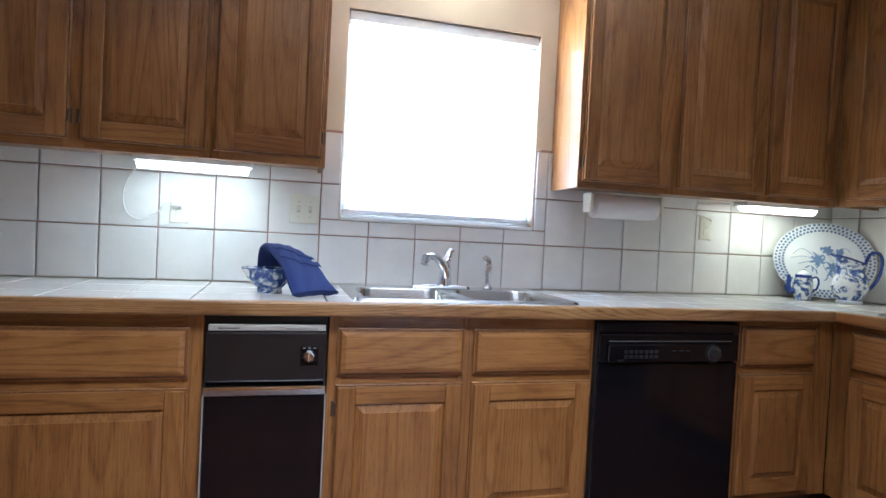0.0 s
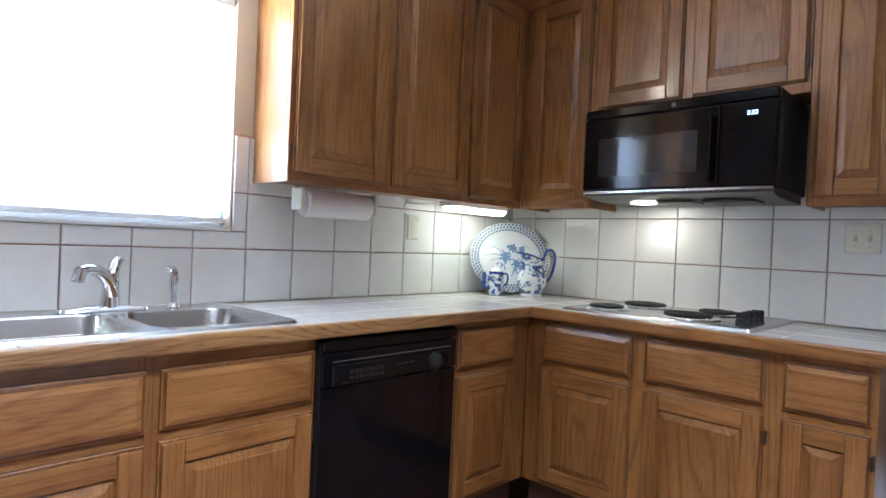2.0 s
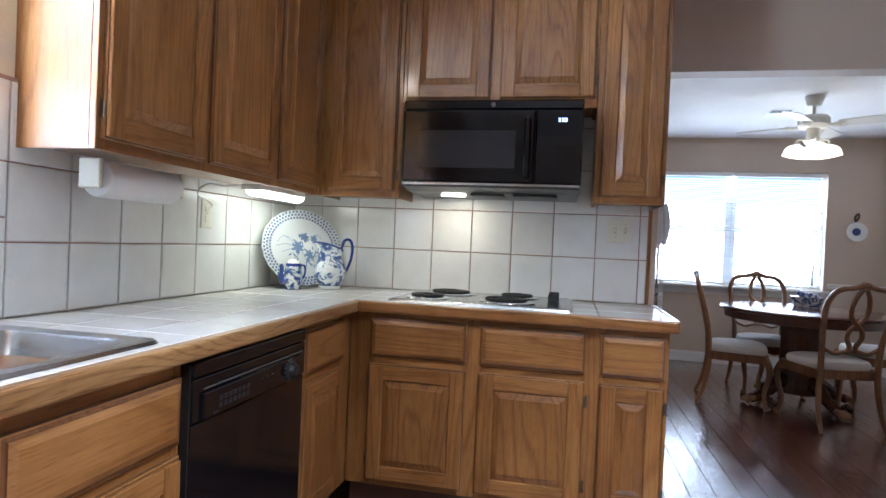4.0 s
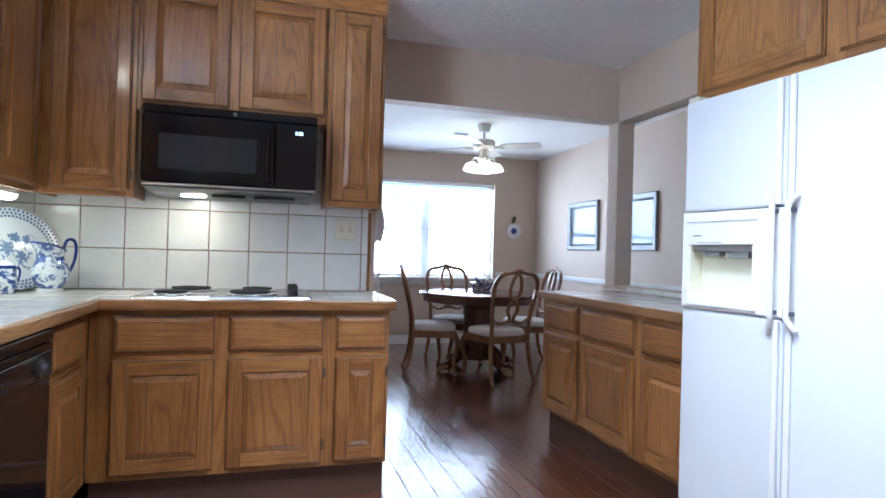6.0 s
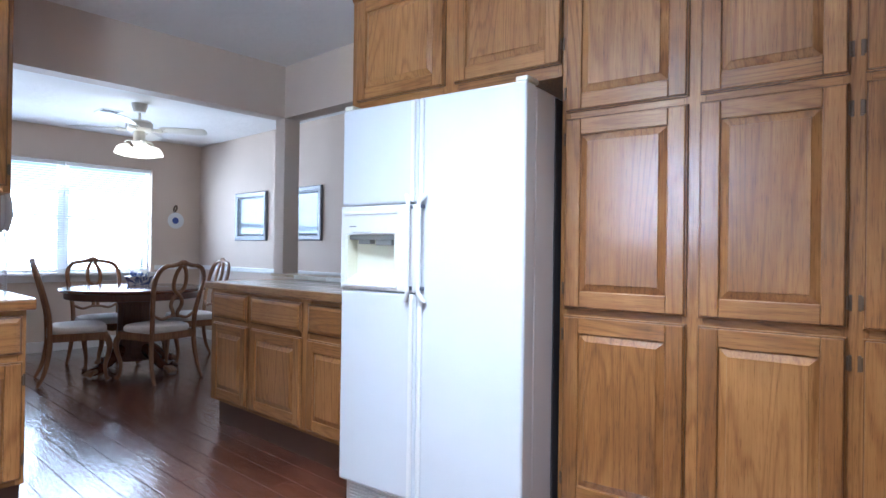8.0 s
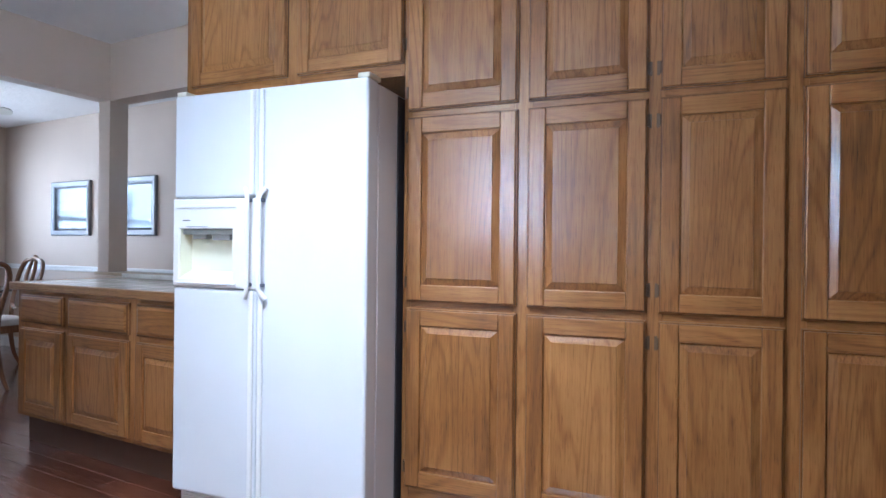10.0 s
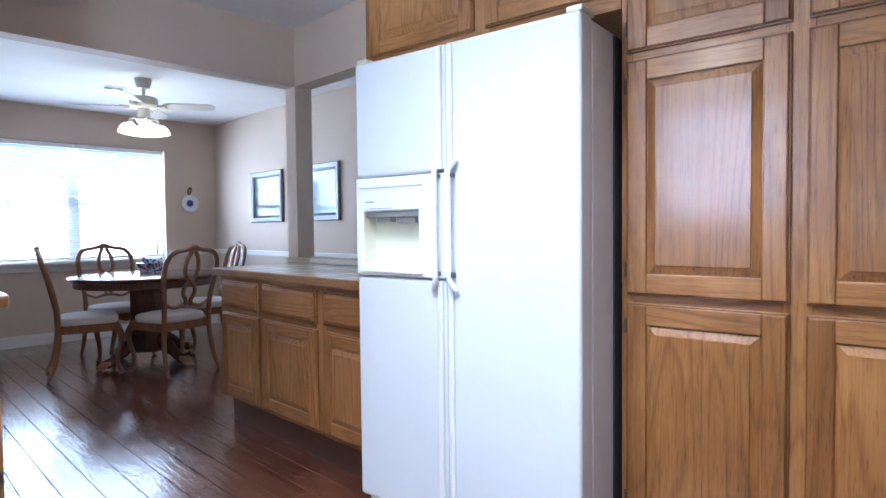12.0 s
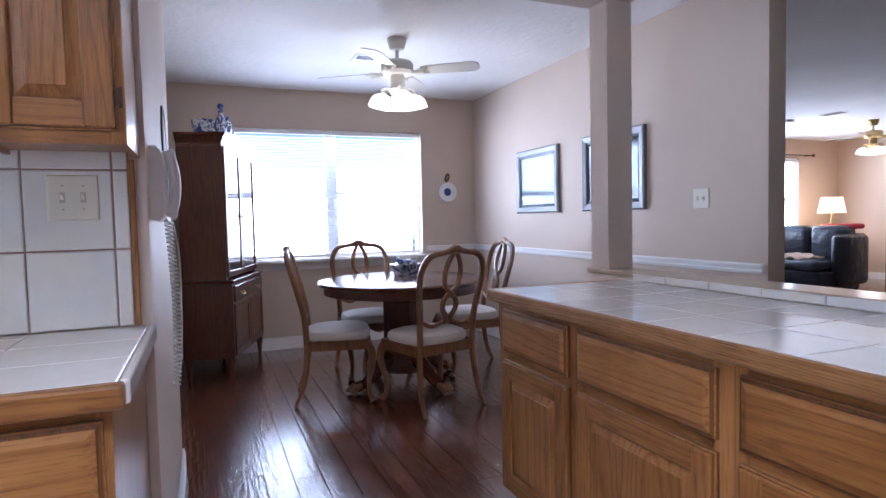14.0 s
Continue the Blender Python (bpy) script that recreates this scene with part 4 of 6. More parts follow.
d2 = part("door", bm, FRIDGE, fr, "narrow white freezer door")
DX0, DX1, DZ0, DZ1 = 0.595, 0.868, 1.005, 1.205
bm = bmesh.new()
rings(bm, [[Vector((a, y, c)), Vector((b, y, c)), Vector((b, y, d)), Vector((a, y, d))] for a, b, c, d, y in (
    (SEAM + 0.003, W, 0.970, 1.327, -0.068), (SEAM + 0.003, W, 0.970, 1.327, 0.000), (SEAM + 0.007, W - 0.004, 0.974, 1.323, 0.004),
    (DX0 - 0.004, DX1 + 0.004, DZ0 - 0.004, DZ1 + 0.004, 0.004), (DX0, DX1, DZ0, DZ1, 0.000), (DX0, DX1, DZ0, DZ1, -0.068))], caps=(False, False))
dp = part("dispenser_panel", bm, WHITE_P, d2, "white dispenser surround")
YELL = paint("yellowed_plastic", (0.77, 0.75, 0.60), 0.45, 0.001, 40)
bm = boxes((DX0, DX1, -0.068, -0.062, DZ0, DZ1), (DX0, DX0 + 0.004, -0.062, 0.0, DZ0, DZ1), (DX1 - 0.004, DX1, -0.062, 0.0, DZ0, DZ1))
rings(bm, [[Vector((x, y, z)) for y, z in ((-0.062, DZ0 + 0.001), (0.0, DZ0 + 0.001), (-0.062, DZ0 + 0.028))] for x in (DX0 + 0.004, DX1 - 0.004)])
part("dispenser_recess", bm, YELL, d2, "yellowed ice and water recess")
bm = boxes((DX0 + 0.004, DX1 - 0.004, -0.062, -0.01, DZ1 - 0.022, DZ1 - 0.001), (0.63, 0.72, -0.055, -0.02, DZ1 - 0.045, DZ1 - 0.02), (0.75, 0.82, -0.055, -0.02, DZ1 - 0.04, DZ1 - 0.02), bevel=0.003)
part("dispenser_paddle", bm, mat("grey_paddle", (0.28, 0.28, 0.27), 0.4), d2)
part("panel_lip", boxes((DX0 - 0.02, DX1 + 0.01, 0.004, 0.008, 1.290, 1.304), bevel=0.002), WHITE_P, d2)
part("panel_lip", boxes((DX0 - 0.02, DX1 + 0.01, 0.004, 0.012, 0.982, 0.992), bevel=0.002), WHITE_P, d2)
bm = boxes((0.81, 0.85, 0.0035, 0.0048, 1.238, 1.242), (0.72, 0.83, 0.0035, 0.0048, 1.214, 1.216))
part("printed_marks", bm, GREYPRINT, d2)
for side, d in ((-1, d1), (1, d2)):
    x = SEAM + side * 0.022
    bm = bmesh.new()
    for a, b in ((1.335, 1.745), (0.14, 0.965)):
        box(bm, x - 0.010, x + 0.010, 0.0005, 0.014, a, b, 0.004)
    part("trim_strip", bm, WHITE_P, d)
    bm = bmesh.new()
    x = SEAM + side * 0.030
    tube(bm, smooth_path([(x + side * 0.02, 0.012, 1.362), (x, 0.026, 1.335), (x - side * 0.002, 0.030, 1.30), (x - side * 0.002, 0.030, 1.15), (x - side * 0.002, 0.030, 1.00), (x, 0.026, 0.965), (x + side * 0.018, 0.012, 0.935)], 4), 0.0095, 8)
    h = part("handle", bm, WHITE_P, d, smooth=True)
    bm = bmesh.new()
    for z in (1.315, 0.988):
        box(bm, x - 0.008, x + 0.008, 0.0005, 0.031, z - 0.007, z + 0.007, 0.002)
    part("handle_mount", bm, mat("grey_mount", (0.10, 0.11, 0.14), 0.5), h, "dark handle mount")
for x in (0.0, W - 0.05):
    part("hinge_cover", boxes((x, x + 0.05, -0.10, -0.01, 1.753, 1.772), bevel=0.005, seg=2), CREAM_P, fr)
bm = boxes((0.01, W - 0.01, -0.07, -0.045, 0.02, 0.122))
for k in range(6):
    box(bm, 0.03, W - 0.03, -0.045, -0.038, 0.034 + k * 0.014, 0.041 + k * 0.014, 0.001)
part("kick_grille", bm, WHITE_P, fr)

# ---- counter things ----
FNT = Face("N", 2.7077)


# Ivory with the slot's shade put into its colour; the screws share it.
SLOT = mat("shaded_ivory", (0.50, 0.47, 0.37), 0.5)


def plate_switch(F, u, z, gangs, label, kind="switch"):
    s = thing("light_switch" if kind == "switch" else "electrical_outlet", F.p(u, 0, z), label, "light switch" if kind == "switch" else "outlet")
    w = 0.035 + 0.023 * (gangs - 1)
    bm = bmesh.new()
    F.nest(bm, u - w, u + w, z - 0.058, z + 0.058, [(0, 0), (0, 0.002), (0.003, 0.0055), (0.01, 0.006)])
    part("cover_plate", bm, IVORY, s)
    for g in range(gangs):
        c = u + (g - (gangs - 1) / 2) * 0.046
        bm = bmesh.new()
        if kind == "switch":
            F.box(bm, c - 0.0062, c + 0.0062, 0.0055, 0.0072, z - 0.0135, z + 0.0135)
            part("slot", bm, SLOT, s)
            bm = bmesh.new()
            rings(bm, [[F.p(c + a * 0.004, 0.007 + b, zz) for a, b, zz in ((-1, 0, z - 0.006), (1, 0, z - 0.006), (1, 0, z + 0.006), (-1, 0, z + 0.006))],
                       [F.p(c + a * 0.003, 0.018 + b, zz) for a, b, zz in ((-1, 0, z + 0.003), (1, 0, z + 0.003), (1, 0, z + 0.009), (-1, 0, z + 0.009))]])
            part("toggle", bm, IVORY, s)
        else:
            for dz in (-0.02, 0.02):
                F.box(bm, c - 0.014, c + 0.014, 0.006, 0.0085, z + dz - 0.013, z + dz + 0.013, 0.002)
            part("socket", bm, IVORY, s)
        bm = bmesh.new()
        for dz in ((-0.030, 0.030) if kind == "switch" else (0.0,)):
            F.box(bm, c - 0.0025, c + 0.0025, 0.006, 0.0072, z + dz - 0.0025, z + dz + 0.0025, 0.0005)
        part("screw", bm, SLOT, s)
    return s


plate_switch(FNT, 0.285, 1.222, 2, "ivory double light switch plate on the tiles")
plate_switch(Face("E", 2.9877), 1.035, 1.265, 2, "ivory double light switch plate on the tiles")
plate_switch(FNT, -0.180, 1.20, 1, "ivory outlet with a white plug, on the tiles", "outlet")
plate_switch(FNT, 2.205, 1.245, 1, "ivory outlet on the tiles near the corner", "outlet")
plate_switch(Face("S", -1.945), 3.815, 1.275, 2, "ivory light switch plate on the beige wall")

lcord = thing("lamp_cord", (-0.3, 2.69, 1.2), "white cord looped from the lamp to its plug", "cord")
bm = bmesh.new()
tube(bm, smooth_path([(-0.30, 2.60, 1.345), (-0.345, 2.66, 1.31), (-0.375, 2.695, 1.24), (-0.36, 2.70, 1.17), (-0.31, 2.70, 1.148), (-0.26, 2.695, 1.175), (-0.225, 2.685, 1.215), (-0.195, 2.682, 1.222)], 7), 0.003, 6)
part("wire", bm, WHITE_P, lcord, smooth=True)
part("plug", boxes((-0.205, -0.170, 2.672, 2.699, 1.205, 1.235), bevel=0.006, seg=2), WHITE_P, lcord)
lc2 = thing("lamp_cord", (2.1, 2.69, 1.3), "thin white cord from the lamp to the outlet", "cord")
bm = bmesh.new()
tube(bm, smooth_path([(2.255, 2.52, 1.352), (2.18, 2.53, 1.36), (2.10, 2.56, 1.35), (2.08, 2.62, 1.355), (2.12, 2.69, 1.32), (2.20, 2.70, 1.30), (2.235, 2.70, 1.28), (2.205, 2.70, 1.262)], 6), 0.003, 6)
part("wire", bm, WHITE_P, lc2, smooth=True)


def strip_light(x0, x1, y, m, label):
    s = thing("under_cabinet_light", ((x0 + x1) / 2, y, 1.36), label, "lamp", "under-cabinet lights")
    part("housing", boxes((x0, x1, y - 0.035, y + 0.05, 1.352, 1.376), bevel=0.002), WHITE_P, s)
    bm = bmesh.new()
    rings(bm, [[Vector((x, y - 0.001 + 0.036 * math.cos(a), 1.353 + 0.026 * math.sin(a))) for a in [math.pi + k * math.pi / 8 for k in range(9)]] for x in (x0 + 0.012, x1 - 0.012)])
    o = part("diffuser", bm, m, s, "glowing ribbed diffuser", smooth=True)
    o.visible_shadow = False


strip_light(-0.305, 0.085, 2.535, BULB, "white under-cabinet fluorescent light, switched on")
strip_light(2.26, 2.68, 2.54, BULB_W, "white under-cabinet light with a warmer glow")

ph = thing("paper_towel_holder", (1.67, 2.57, 1.36), "cream paper towel holder under the wall cabinet", "paper towel holder")
for x in (1.492, 1.848):
    bm = bmesh.new()
    box(bm, x - 0.008, x + 0.008, 2.555, 2.625, 1.28, 1.365, 0.005, 0, 2)
    part("bracket", bm, CREAM_P, ph)
part("rod", boxes((1.50, 1.84, 2.587, 2.593, 1.307, 1.313)), CREAM_P, ph)
pr = thing("paper_towel_roll", (1.67, 2.59, 1.25), "white paper towel roll on its holder", "paper towel roll")
bm = bmesh.new()
M = Matrix.Rotation(radians(90), 4, "Y")
lathe(bm, [(0.020, -0.155), (0.050, -0.155), (0.053, -0.150), (0.053, 0.150), (0.050, 0.155), (0.020, 0.155)], (1.67, 2.59, 1.31), 32, m=M)
part("paper", bm, PAPER, pr, smooth=True)

pl = thing("platter", (2.790, 2.565, 0.922), "large oval blue and white platter leaning in the corner", "platter", rz=-33, world_coords=False)
bm = bmesh.new()
TL = Matrix.Translation((0, 0, 0.191)) @ Matrix.Rotation(radians(76), 4, "X")
prof = [(0.0, 0.0), (0.68, 0.0), (0.76, 0.010), (0.98, 0.022), (1.0, 0.022), (1.0, 0.018), (0.76, 0.004), (0.68, -0.008), (0.0, -0.008)]
loops = []
for s, z in prof[1:-1]:
    loops.append([TL @ Vector((s * 0.224 * math.cos(a) * (1 + (0.012 * math.cos(24 * a) if s > 0.9 else 0)), s * 0.190 * math.sin(a) * (1 + (0.012 * math.cos(24 * a) if s > 0.9 else 0)), z)) for a in [k * math.tau / 96 for k in range(96)]])
rings(bm, loops)
part("dish", bm, CHINA_W, pl, smooth=True)
bm = bmesh.new()
for row, (s, off) in enumerate(((0.80, 0), (0.875, 0.5), (0.95, 0))):
    for k in range(64):
        a = (k + off) * math.tau / 64
        c = TL @ Vector((s * 0.224 * math.cos(a), s * 0.190 * math.sin(a), 0.0145 + (s - 0.80) * 0.055))
        u = (TL.to_3x3() @ Vector((-math.sin(a) * 0.224, math.cos(a) * 0.190, 0))).normalized()
        v = (TL.to_3x3() @ Vector((math.cos(a), math.sin(a), 0.25))).normalized()
        w = u.cross(v).normalized() * 0.001
        h, g = 0.0049, 0.0050
        rings(bm, [[c - u * h - v * g - w, c + u * h - v * g - w, c + u * h + v * g - w, c - u * h + v * g - w], [c - u * h - v * g + w, c + u * h - v * g + w, c + u * h + v * g + w, c - u * h + v * g + w]])
part("rim_pattern", bm, mat("slate_blue_glaze", (0.15, 0.20, 0.35), 0.15), pl, "blue checked rim band", kind="stuff")
rr = random.Random(3)
bm = bmesh.new()


def petal(c, ang, ln, wd, h=0.0012):
    pts = []
    for k in range(8):
        a = k * math.tau / 8
        x, y = ln * (0.5 + 0.5 * math.cos(a)), wd * math.sin(a)
        pts.append((c[0] + x * math.cos(ang) - y * math.sin(ang), c[1] + x * math.sin(ang) + y * math.cos(ang)))
    rings(bm, [[TL @ Vector((x, y, h - 0.0008)) for x, y in pts], [TL @ Vector((x, y, h)) for x, y in pts]])


for cx, cy, n_, L in ((0.02, 0.055, 7, 0.028), (0.075, 0.045, 6, 0.022), (-0.02, 0.0, 8, 0.034), (0.04, -0.03, 6, 0.026)):
    for k in range(n_):
        petal((cx, cy), k * math.tau / n_ + rr.random() * 0.4, L * (0.8 + 0.4 * rr.random()), 0.007)
for k in range(26):
    petal((rr.uniform(-0.11, 0.10), rr.uniform(-0.09, 0.05)), rr.random() * 6.28, 0.02 + 0.012 * rr.random(), 0.0035, 0.0018)
part("painted_flowers", bm, mat("soft_blue_glaze", (0.20, 0.29, 0.50), 0.15), pl, "soft blue painted flowers", kind="stuff")
bm = bmesh.new()
for p0, p1, p2 in (((-0.13, 0.03), (-0.09, 0.06), (-0.03, 0.02)), ((-0.14, 0.01), (-0.08, 0.02), (-0.02, 0.0)), ((-0.11, -0.02), (-0.06, -0.005), (0.0, 0.0)), ((0.03, 0.03), (0.09, 0.07), (0.12, 0.05)), ((0.0, -0.02), (0.03, -0.07), (0.07, -0.09))):
    tube(bm, [TL @ Vector((x, y, 0.001)) for x, y in [tuple(q[:2]) for q in smooth_path([(*p0, 0), (*p1, 0), (*p2, 0)], 5)]], 0.0013, 4)
part("painted_stems", bm, mat("pale_blue_line", (0.25, 0.33, 0.5), 0.15), pl, "pale blue painted stems", kind="stuff")

cr = thing("creamer", (2.64, 2.53, 0.922), "small blue and white lidded coffee pot beside the platter", "coffee pot", rz=-30, world_coords=False)
bm = bmesh.new()
lathe(bm, [(0.036, 0.0), (0.038, 0.006), (0.034, 0.012), (0.040, 0.03), (0.043, 0.06), (0.039, 0.095), (0.034, 0.118), (0.035, 0.122)], (0, 0, 0), 24)
part("pot_body", bm, CHINA, cr, smooth=True)
bm = bmesh.new()
lathe(bm, [(0.0362, 0.098), (0.0362, 0.121), (0.032, 0.1225)], (0, 0, 0), 24)
part("blue_collar", bm, CHINA_B, cr, "cobalt blue collar", smooth=True)
bm = bmesh.new()
lathe(bm, [(0.033, 0.1225), (0.030, 0.130), (0.015, 0.140), (0.006, 0.143), (0.008, 0.150), (0.003, 0.155)], (0, 0, 0), 20)
part("lid", bm, CHINA_W, cr, "white domed lid", smooth=True)
bm = bmesh.new()
tube(bm, smooth_path([(-0.033, 0, 0.045), (-0.058, 0, 0.040), (-0.066, 0, 0.062), (-0.062, 0, 0.095), (-0.068, 0, 0.118)], 5), [0.017] * 6 + [0.014] * 6 + [0.010] * 5 + [0.008] * 4, 10)
part("spout", bm, CHINA_B, cr, "cobalt blue spout", smooth=True)
bm = bmesh.new()
tube(bm, smooth_path([(0.034, 0, 0.105), (0.055, 0, 0.112), (0.066, 0, 0.095), (0.060, 0, 0.06), (0.041, 0, 0.045)], 5), 0.0048, 8)
part("handle", bm, CHINA_B, cr, "dark blue handle", smooth=True)

pi = thing("pitcher", (2.78, 2.405, 0.922), "blue and white willow-pattern pitcher beside the platter", "pitcher", rz=-38, world_coords=False)
bm = bmesh.new()
prof = [(0.052, 0.0), (0.054, 0.012), (0.046, 0.018), (0.066, 0.045), (0.076, 0.075), (0.074, 0.105), (0.062, 0.135), (0.052, 0.160), (0.052, 0.182), (0.058, 0.205)]
loops = []
for r, z in prof:
    lp = []
    for k in range(28):
        a = k * math.tau / 28
        c = -math.cos(a)
        f = max(0, z - 0.135) / 0.07
        rr_ = r * (1 + 0.55 * f * max(0, c) ** 3 * 1.0)
        lp.append(Vector((rr_ * math.cos(a), rr_ * math.sin(a), z + f * (0.020 * c))))
    loops.append(lp)
rings(bm, loops, caps=(True, False))
inner = [[v + Vector((-0.004 * v.x / 0.06, -0.004 * v.y / 0.06, -0.004)) for v in lp] for lp in (loops[-1], loops[-3])]
rings(bm, [loops[-1]] + inner, caps=(False, True))
part("pitcher_body", bm, CHINA, pi, smooth=True)
bm = bmesh.new()
tube(bm, loops[-1] + [loops[-1][0]], 0.0042, 6)
part("rim_line", bm, CHINA_B, pi, "cobalt blue rim", smooth=True)
bm = bmesh.new()
lathe(bm, [(0.054, 0.0), (0.0548, 0.012), (0.050, 0.016)], (0, 0, 0.0004), 28)
part("foot_ring", bm, CHINA_W, pi, "white foot", smooth=True)
bm = bmesh.new()
tube(bm, smooth_path([(0.055, 0, 0.185), (0.072, 0, 0.235), (0.105, 0, 0.240), (0.120, 0, 0.205), (0.115, 0, 0.15), (0.096, 0, 0.10), (0.070, 0, 0.065)], 6), 0.0072, 8)
part("handle", bm, CHINA_B, pi, "large cobalt blue handle", smooth=True)

# ---- telephone on the wall end ----
te = thing("telephone", (3.16, 0.86, 1.31), "white wall-mounted telephone with a coiled cord", "telephone")
F8 = Face("N", 0.866)
bm = bmesh.new()
loops = []
for u, in ((3.105,), (3.12,), (3.185,), (3.20,)):
    e = 0.006 if u in (3.105, 3.20) else 0
    prof = [(0.0, 1.205 + e), (0.022, 1.198 + e), (0.036 - e, 1.212), (0.044 - e, 1.25), (0.046 - e, 1.31), (0.044 - e, 1.37), (0.036 - e, 1.405), (0.02, 1.42 - e), (0.0, 1.42 - e)]
    loops.append([F8.p(u, w, z) for w, z in prof])
rings(bm, loops)
part("base", bm, WHITE_P, te, smooth=True)
bm = bmesh.new()
tube(bm, smooth_path([F8.p(3.152, 0.042, 1.215), F8.p(3.152, 0.056, 1.245), F8.p(3.152, 0.064, 1.31), F8.p(3.152, 0.056, 1.375), F8.p(3.152, 0.042, 1.405)], 5), [0.021] * 4 + [0.017] * 13 + [0.021] * 4, 12)
part("handset", bm, WHITE_P, te, smooth=True)
bm = bmesh.new()
pts = []
for k in range(420):
    g = k / 419
    a = g * math.tau * 40
    pts.append((3.155 + 0.012 * math.sin(g * 3) + 0.010 * math.cos(a), 0.826 - 0.012 * math.sin(g * 2.8) + 0.010 * math.sin(a), 1.205 - 0.50 * g))
tube(bm, pts, 0.0027, 5)
part("coiled_cord", bm, WHITE_P, te, "white coiled cord", smooth=True)
bm = bmesh.new()
tube(bm, smooth_path([(3.17, 0.816, 1.21), (3.188, 0.801, 1.10), (3.19, 0.801, 0.95), (3.178, 0.806, 0.80), (3.155, 0.821, 0.70)], 6), 0.0027, 6)
part("straight_cord", bm, WHITE_P, te, smooth=True)
wp = thing("wall_plaque", (3.9, 0.83, 1.55), "dark oval plaque on the beige wall above the phone", "plaque")
bm = bmesh.new()
rings(bm, [[Vector((3.80 + s * 0.08 * math.cos(a), 0.865 - w, 1.53 + s * 0.13 * math.sin(a))) for a in [k * math.tau / 24 for k in range(24)]] for s, w in ((1, 0), (1, 0.006), (0.85, 0.010), (0.8, 0.007))])
part("plaque_board", bm, BLACK_M, wp)

# ---- dining room ----
SEATC = paint("seat_fabric", (0.74, 0.70, 0.67), 0.9, 0.002, 220, 0.4)


def chair(m, label):
    c = new("dining_chair")
    HOME[c.name] = Vector()
    tagged(c, label, "chair", "chairs round the table")
    bm = bmesh.new()
    loops = []
    for s, z in ((0.97, 0.415), (1.0, 0.432), (1.0, 0.452), (0.95, 0.470), (0.80, 0.480), (0.3, 0.484)):
        lp = []
        for k in range(28):
            a = k * math.tau / 28
            cx, sy = math.cos(a), math.sin(a)
            q = (abs(cx) ** 3.2 + abs(sy) ** 3.2) ** (-1 / 3.2)
            x, y = cx * q, sy * q
            w = 0.235 + 0.022 * y
            lp.append(Vector((x * w * s, 0.01 + y * 0.215 * s, z)))
        loops.append(lp)
    rings(bm, loops)
    part("seat", bm, SEATC, c, "cream upholstered seat", smooth=True)
    bm = bmesh.new()
    for a, b in (((-0.205, -0.19), (0.205, -0.19)), ((0.215, -0.19), (0.235, 0.20)), ((-0.235, 0.20), (-0.215, -0.19))):
        p, q = Vector((*a, 0.385)), Vector((*b, 0.385))
        d = (q - p).normalized()
        s = Vector((-d.y, d.x, 0)) * 0.011
        rings(bm, [[p - s + Vector((0, 0, -0.03)), p + s + Vector((0, 0, -0.03)), p + s + Vector((0, 0, 0.034)), p - s + Vector((0, 0, 0.034))], [q - s + Vector((0, 0, -0.03)), q + s + Vector((0, 0, -0.03)), q + s + Vector((0, 0, 0.034)), q - s + Vector((0, 0, 0.034))]])
    n = 14
    lo = [[Vector((-0.215 + 0.43 * k / n, 0.205 + dy, z)) for dy, z in ((-0.011, 0.419), (0.011, 0.419), (0.011, 0.362 - 0.02 * math.cos(4 * math.pi * k / n)), (-0.011, 0.362 - 0.02 * math.cos(4 * math.pi * k / n)))] for k in range(n + 1)]
    rings(bm, lo)
    part("seat_rail", bm, CHAIRWOOD, c)
    for sx in (-1, 1):
        bm = bmesh.new()
        pts = smooth_path([(sx * 0.225, -0.275, 0.004), (sx * 0.218, -0.225, 0.12), (sx * 0.205, -0.195, 0.30), (sx * 0.200, -0.195, 0.43), (sx * 0.205, -0.205, 0.58), (sx * 0.225, -0.240, 0.74), (sx * 0.232, -0.275, 0.87), (sx * 0.195, -0.298, 0.955), (sx * 0.135, -0.306, 0.985)], 5)
        tube(bm, pts, [0.013 + 0.007 * min(1, i / 8) if i < 20 else 0.0195 for i in range(len(pts))], 8)
        part("back_leg", bm, CHAIRWOOD, c, smooth=True)
        bm = bmesh.new()
        pts = smooth_path([(sx * 0.215, 0.19, 0.40), (sx * 0.243, 0.222, 0.33), (sx * 0.240, 0.222, 0.25), (sx * 0.218, 0.198, 0.14), (sx * 0.222, 0.205, 0.05), (sx * 0.236, 0.225, 0.012)], 5)
        tube(bm, pts, [max(0.013, 0.030 - 0.0009 * i * (1.0 if i < 18 else 0.9)) if i < 21 else 0.013 + 0.0028 * (i - 20) for i in range(len(pts))], 9)
        part("front_leg", bm, CHAIRWOOD, c, smooth=True)
    bm = bmesh.new()
    pts = smooth_path([(-0.140, -0.306, 0.983), (-0.09, -0.309, 0.988), (-0.045, -0.311, 0.998), (0, -0.312, 1.010), (0.045, -0.311, 0.998), (0.09, -0.309, 0.988), (0.140, -0.306, 0.983)], 4)
    tube(bm, pts, [0.017 + 0.010 * math.exp(-((i - 12) / 3.5) ** 2) for i in range(len(pts))], 8)
    part("crest_rail", bm, CHAIRWOOD, c, smooth=True)
    bm = bmesh.new()

    def yb(z):
        return -0.202 - 0.105 * max(0, (z - 0.52) / 0.47) ** 1.15
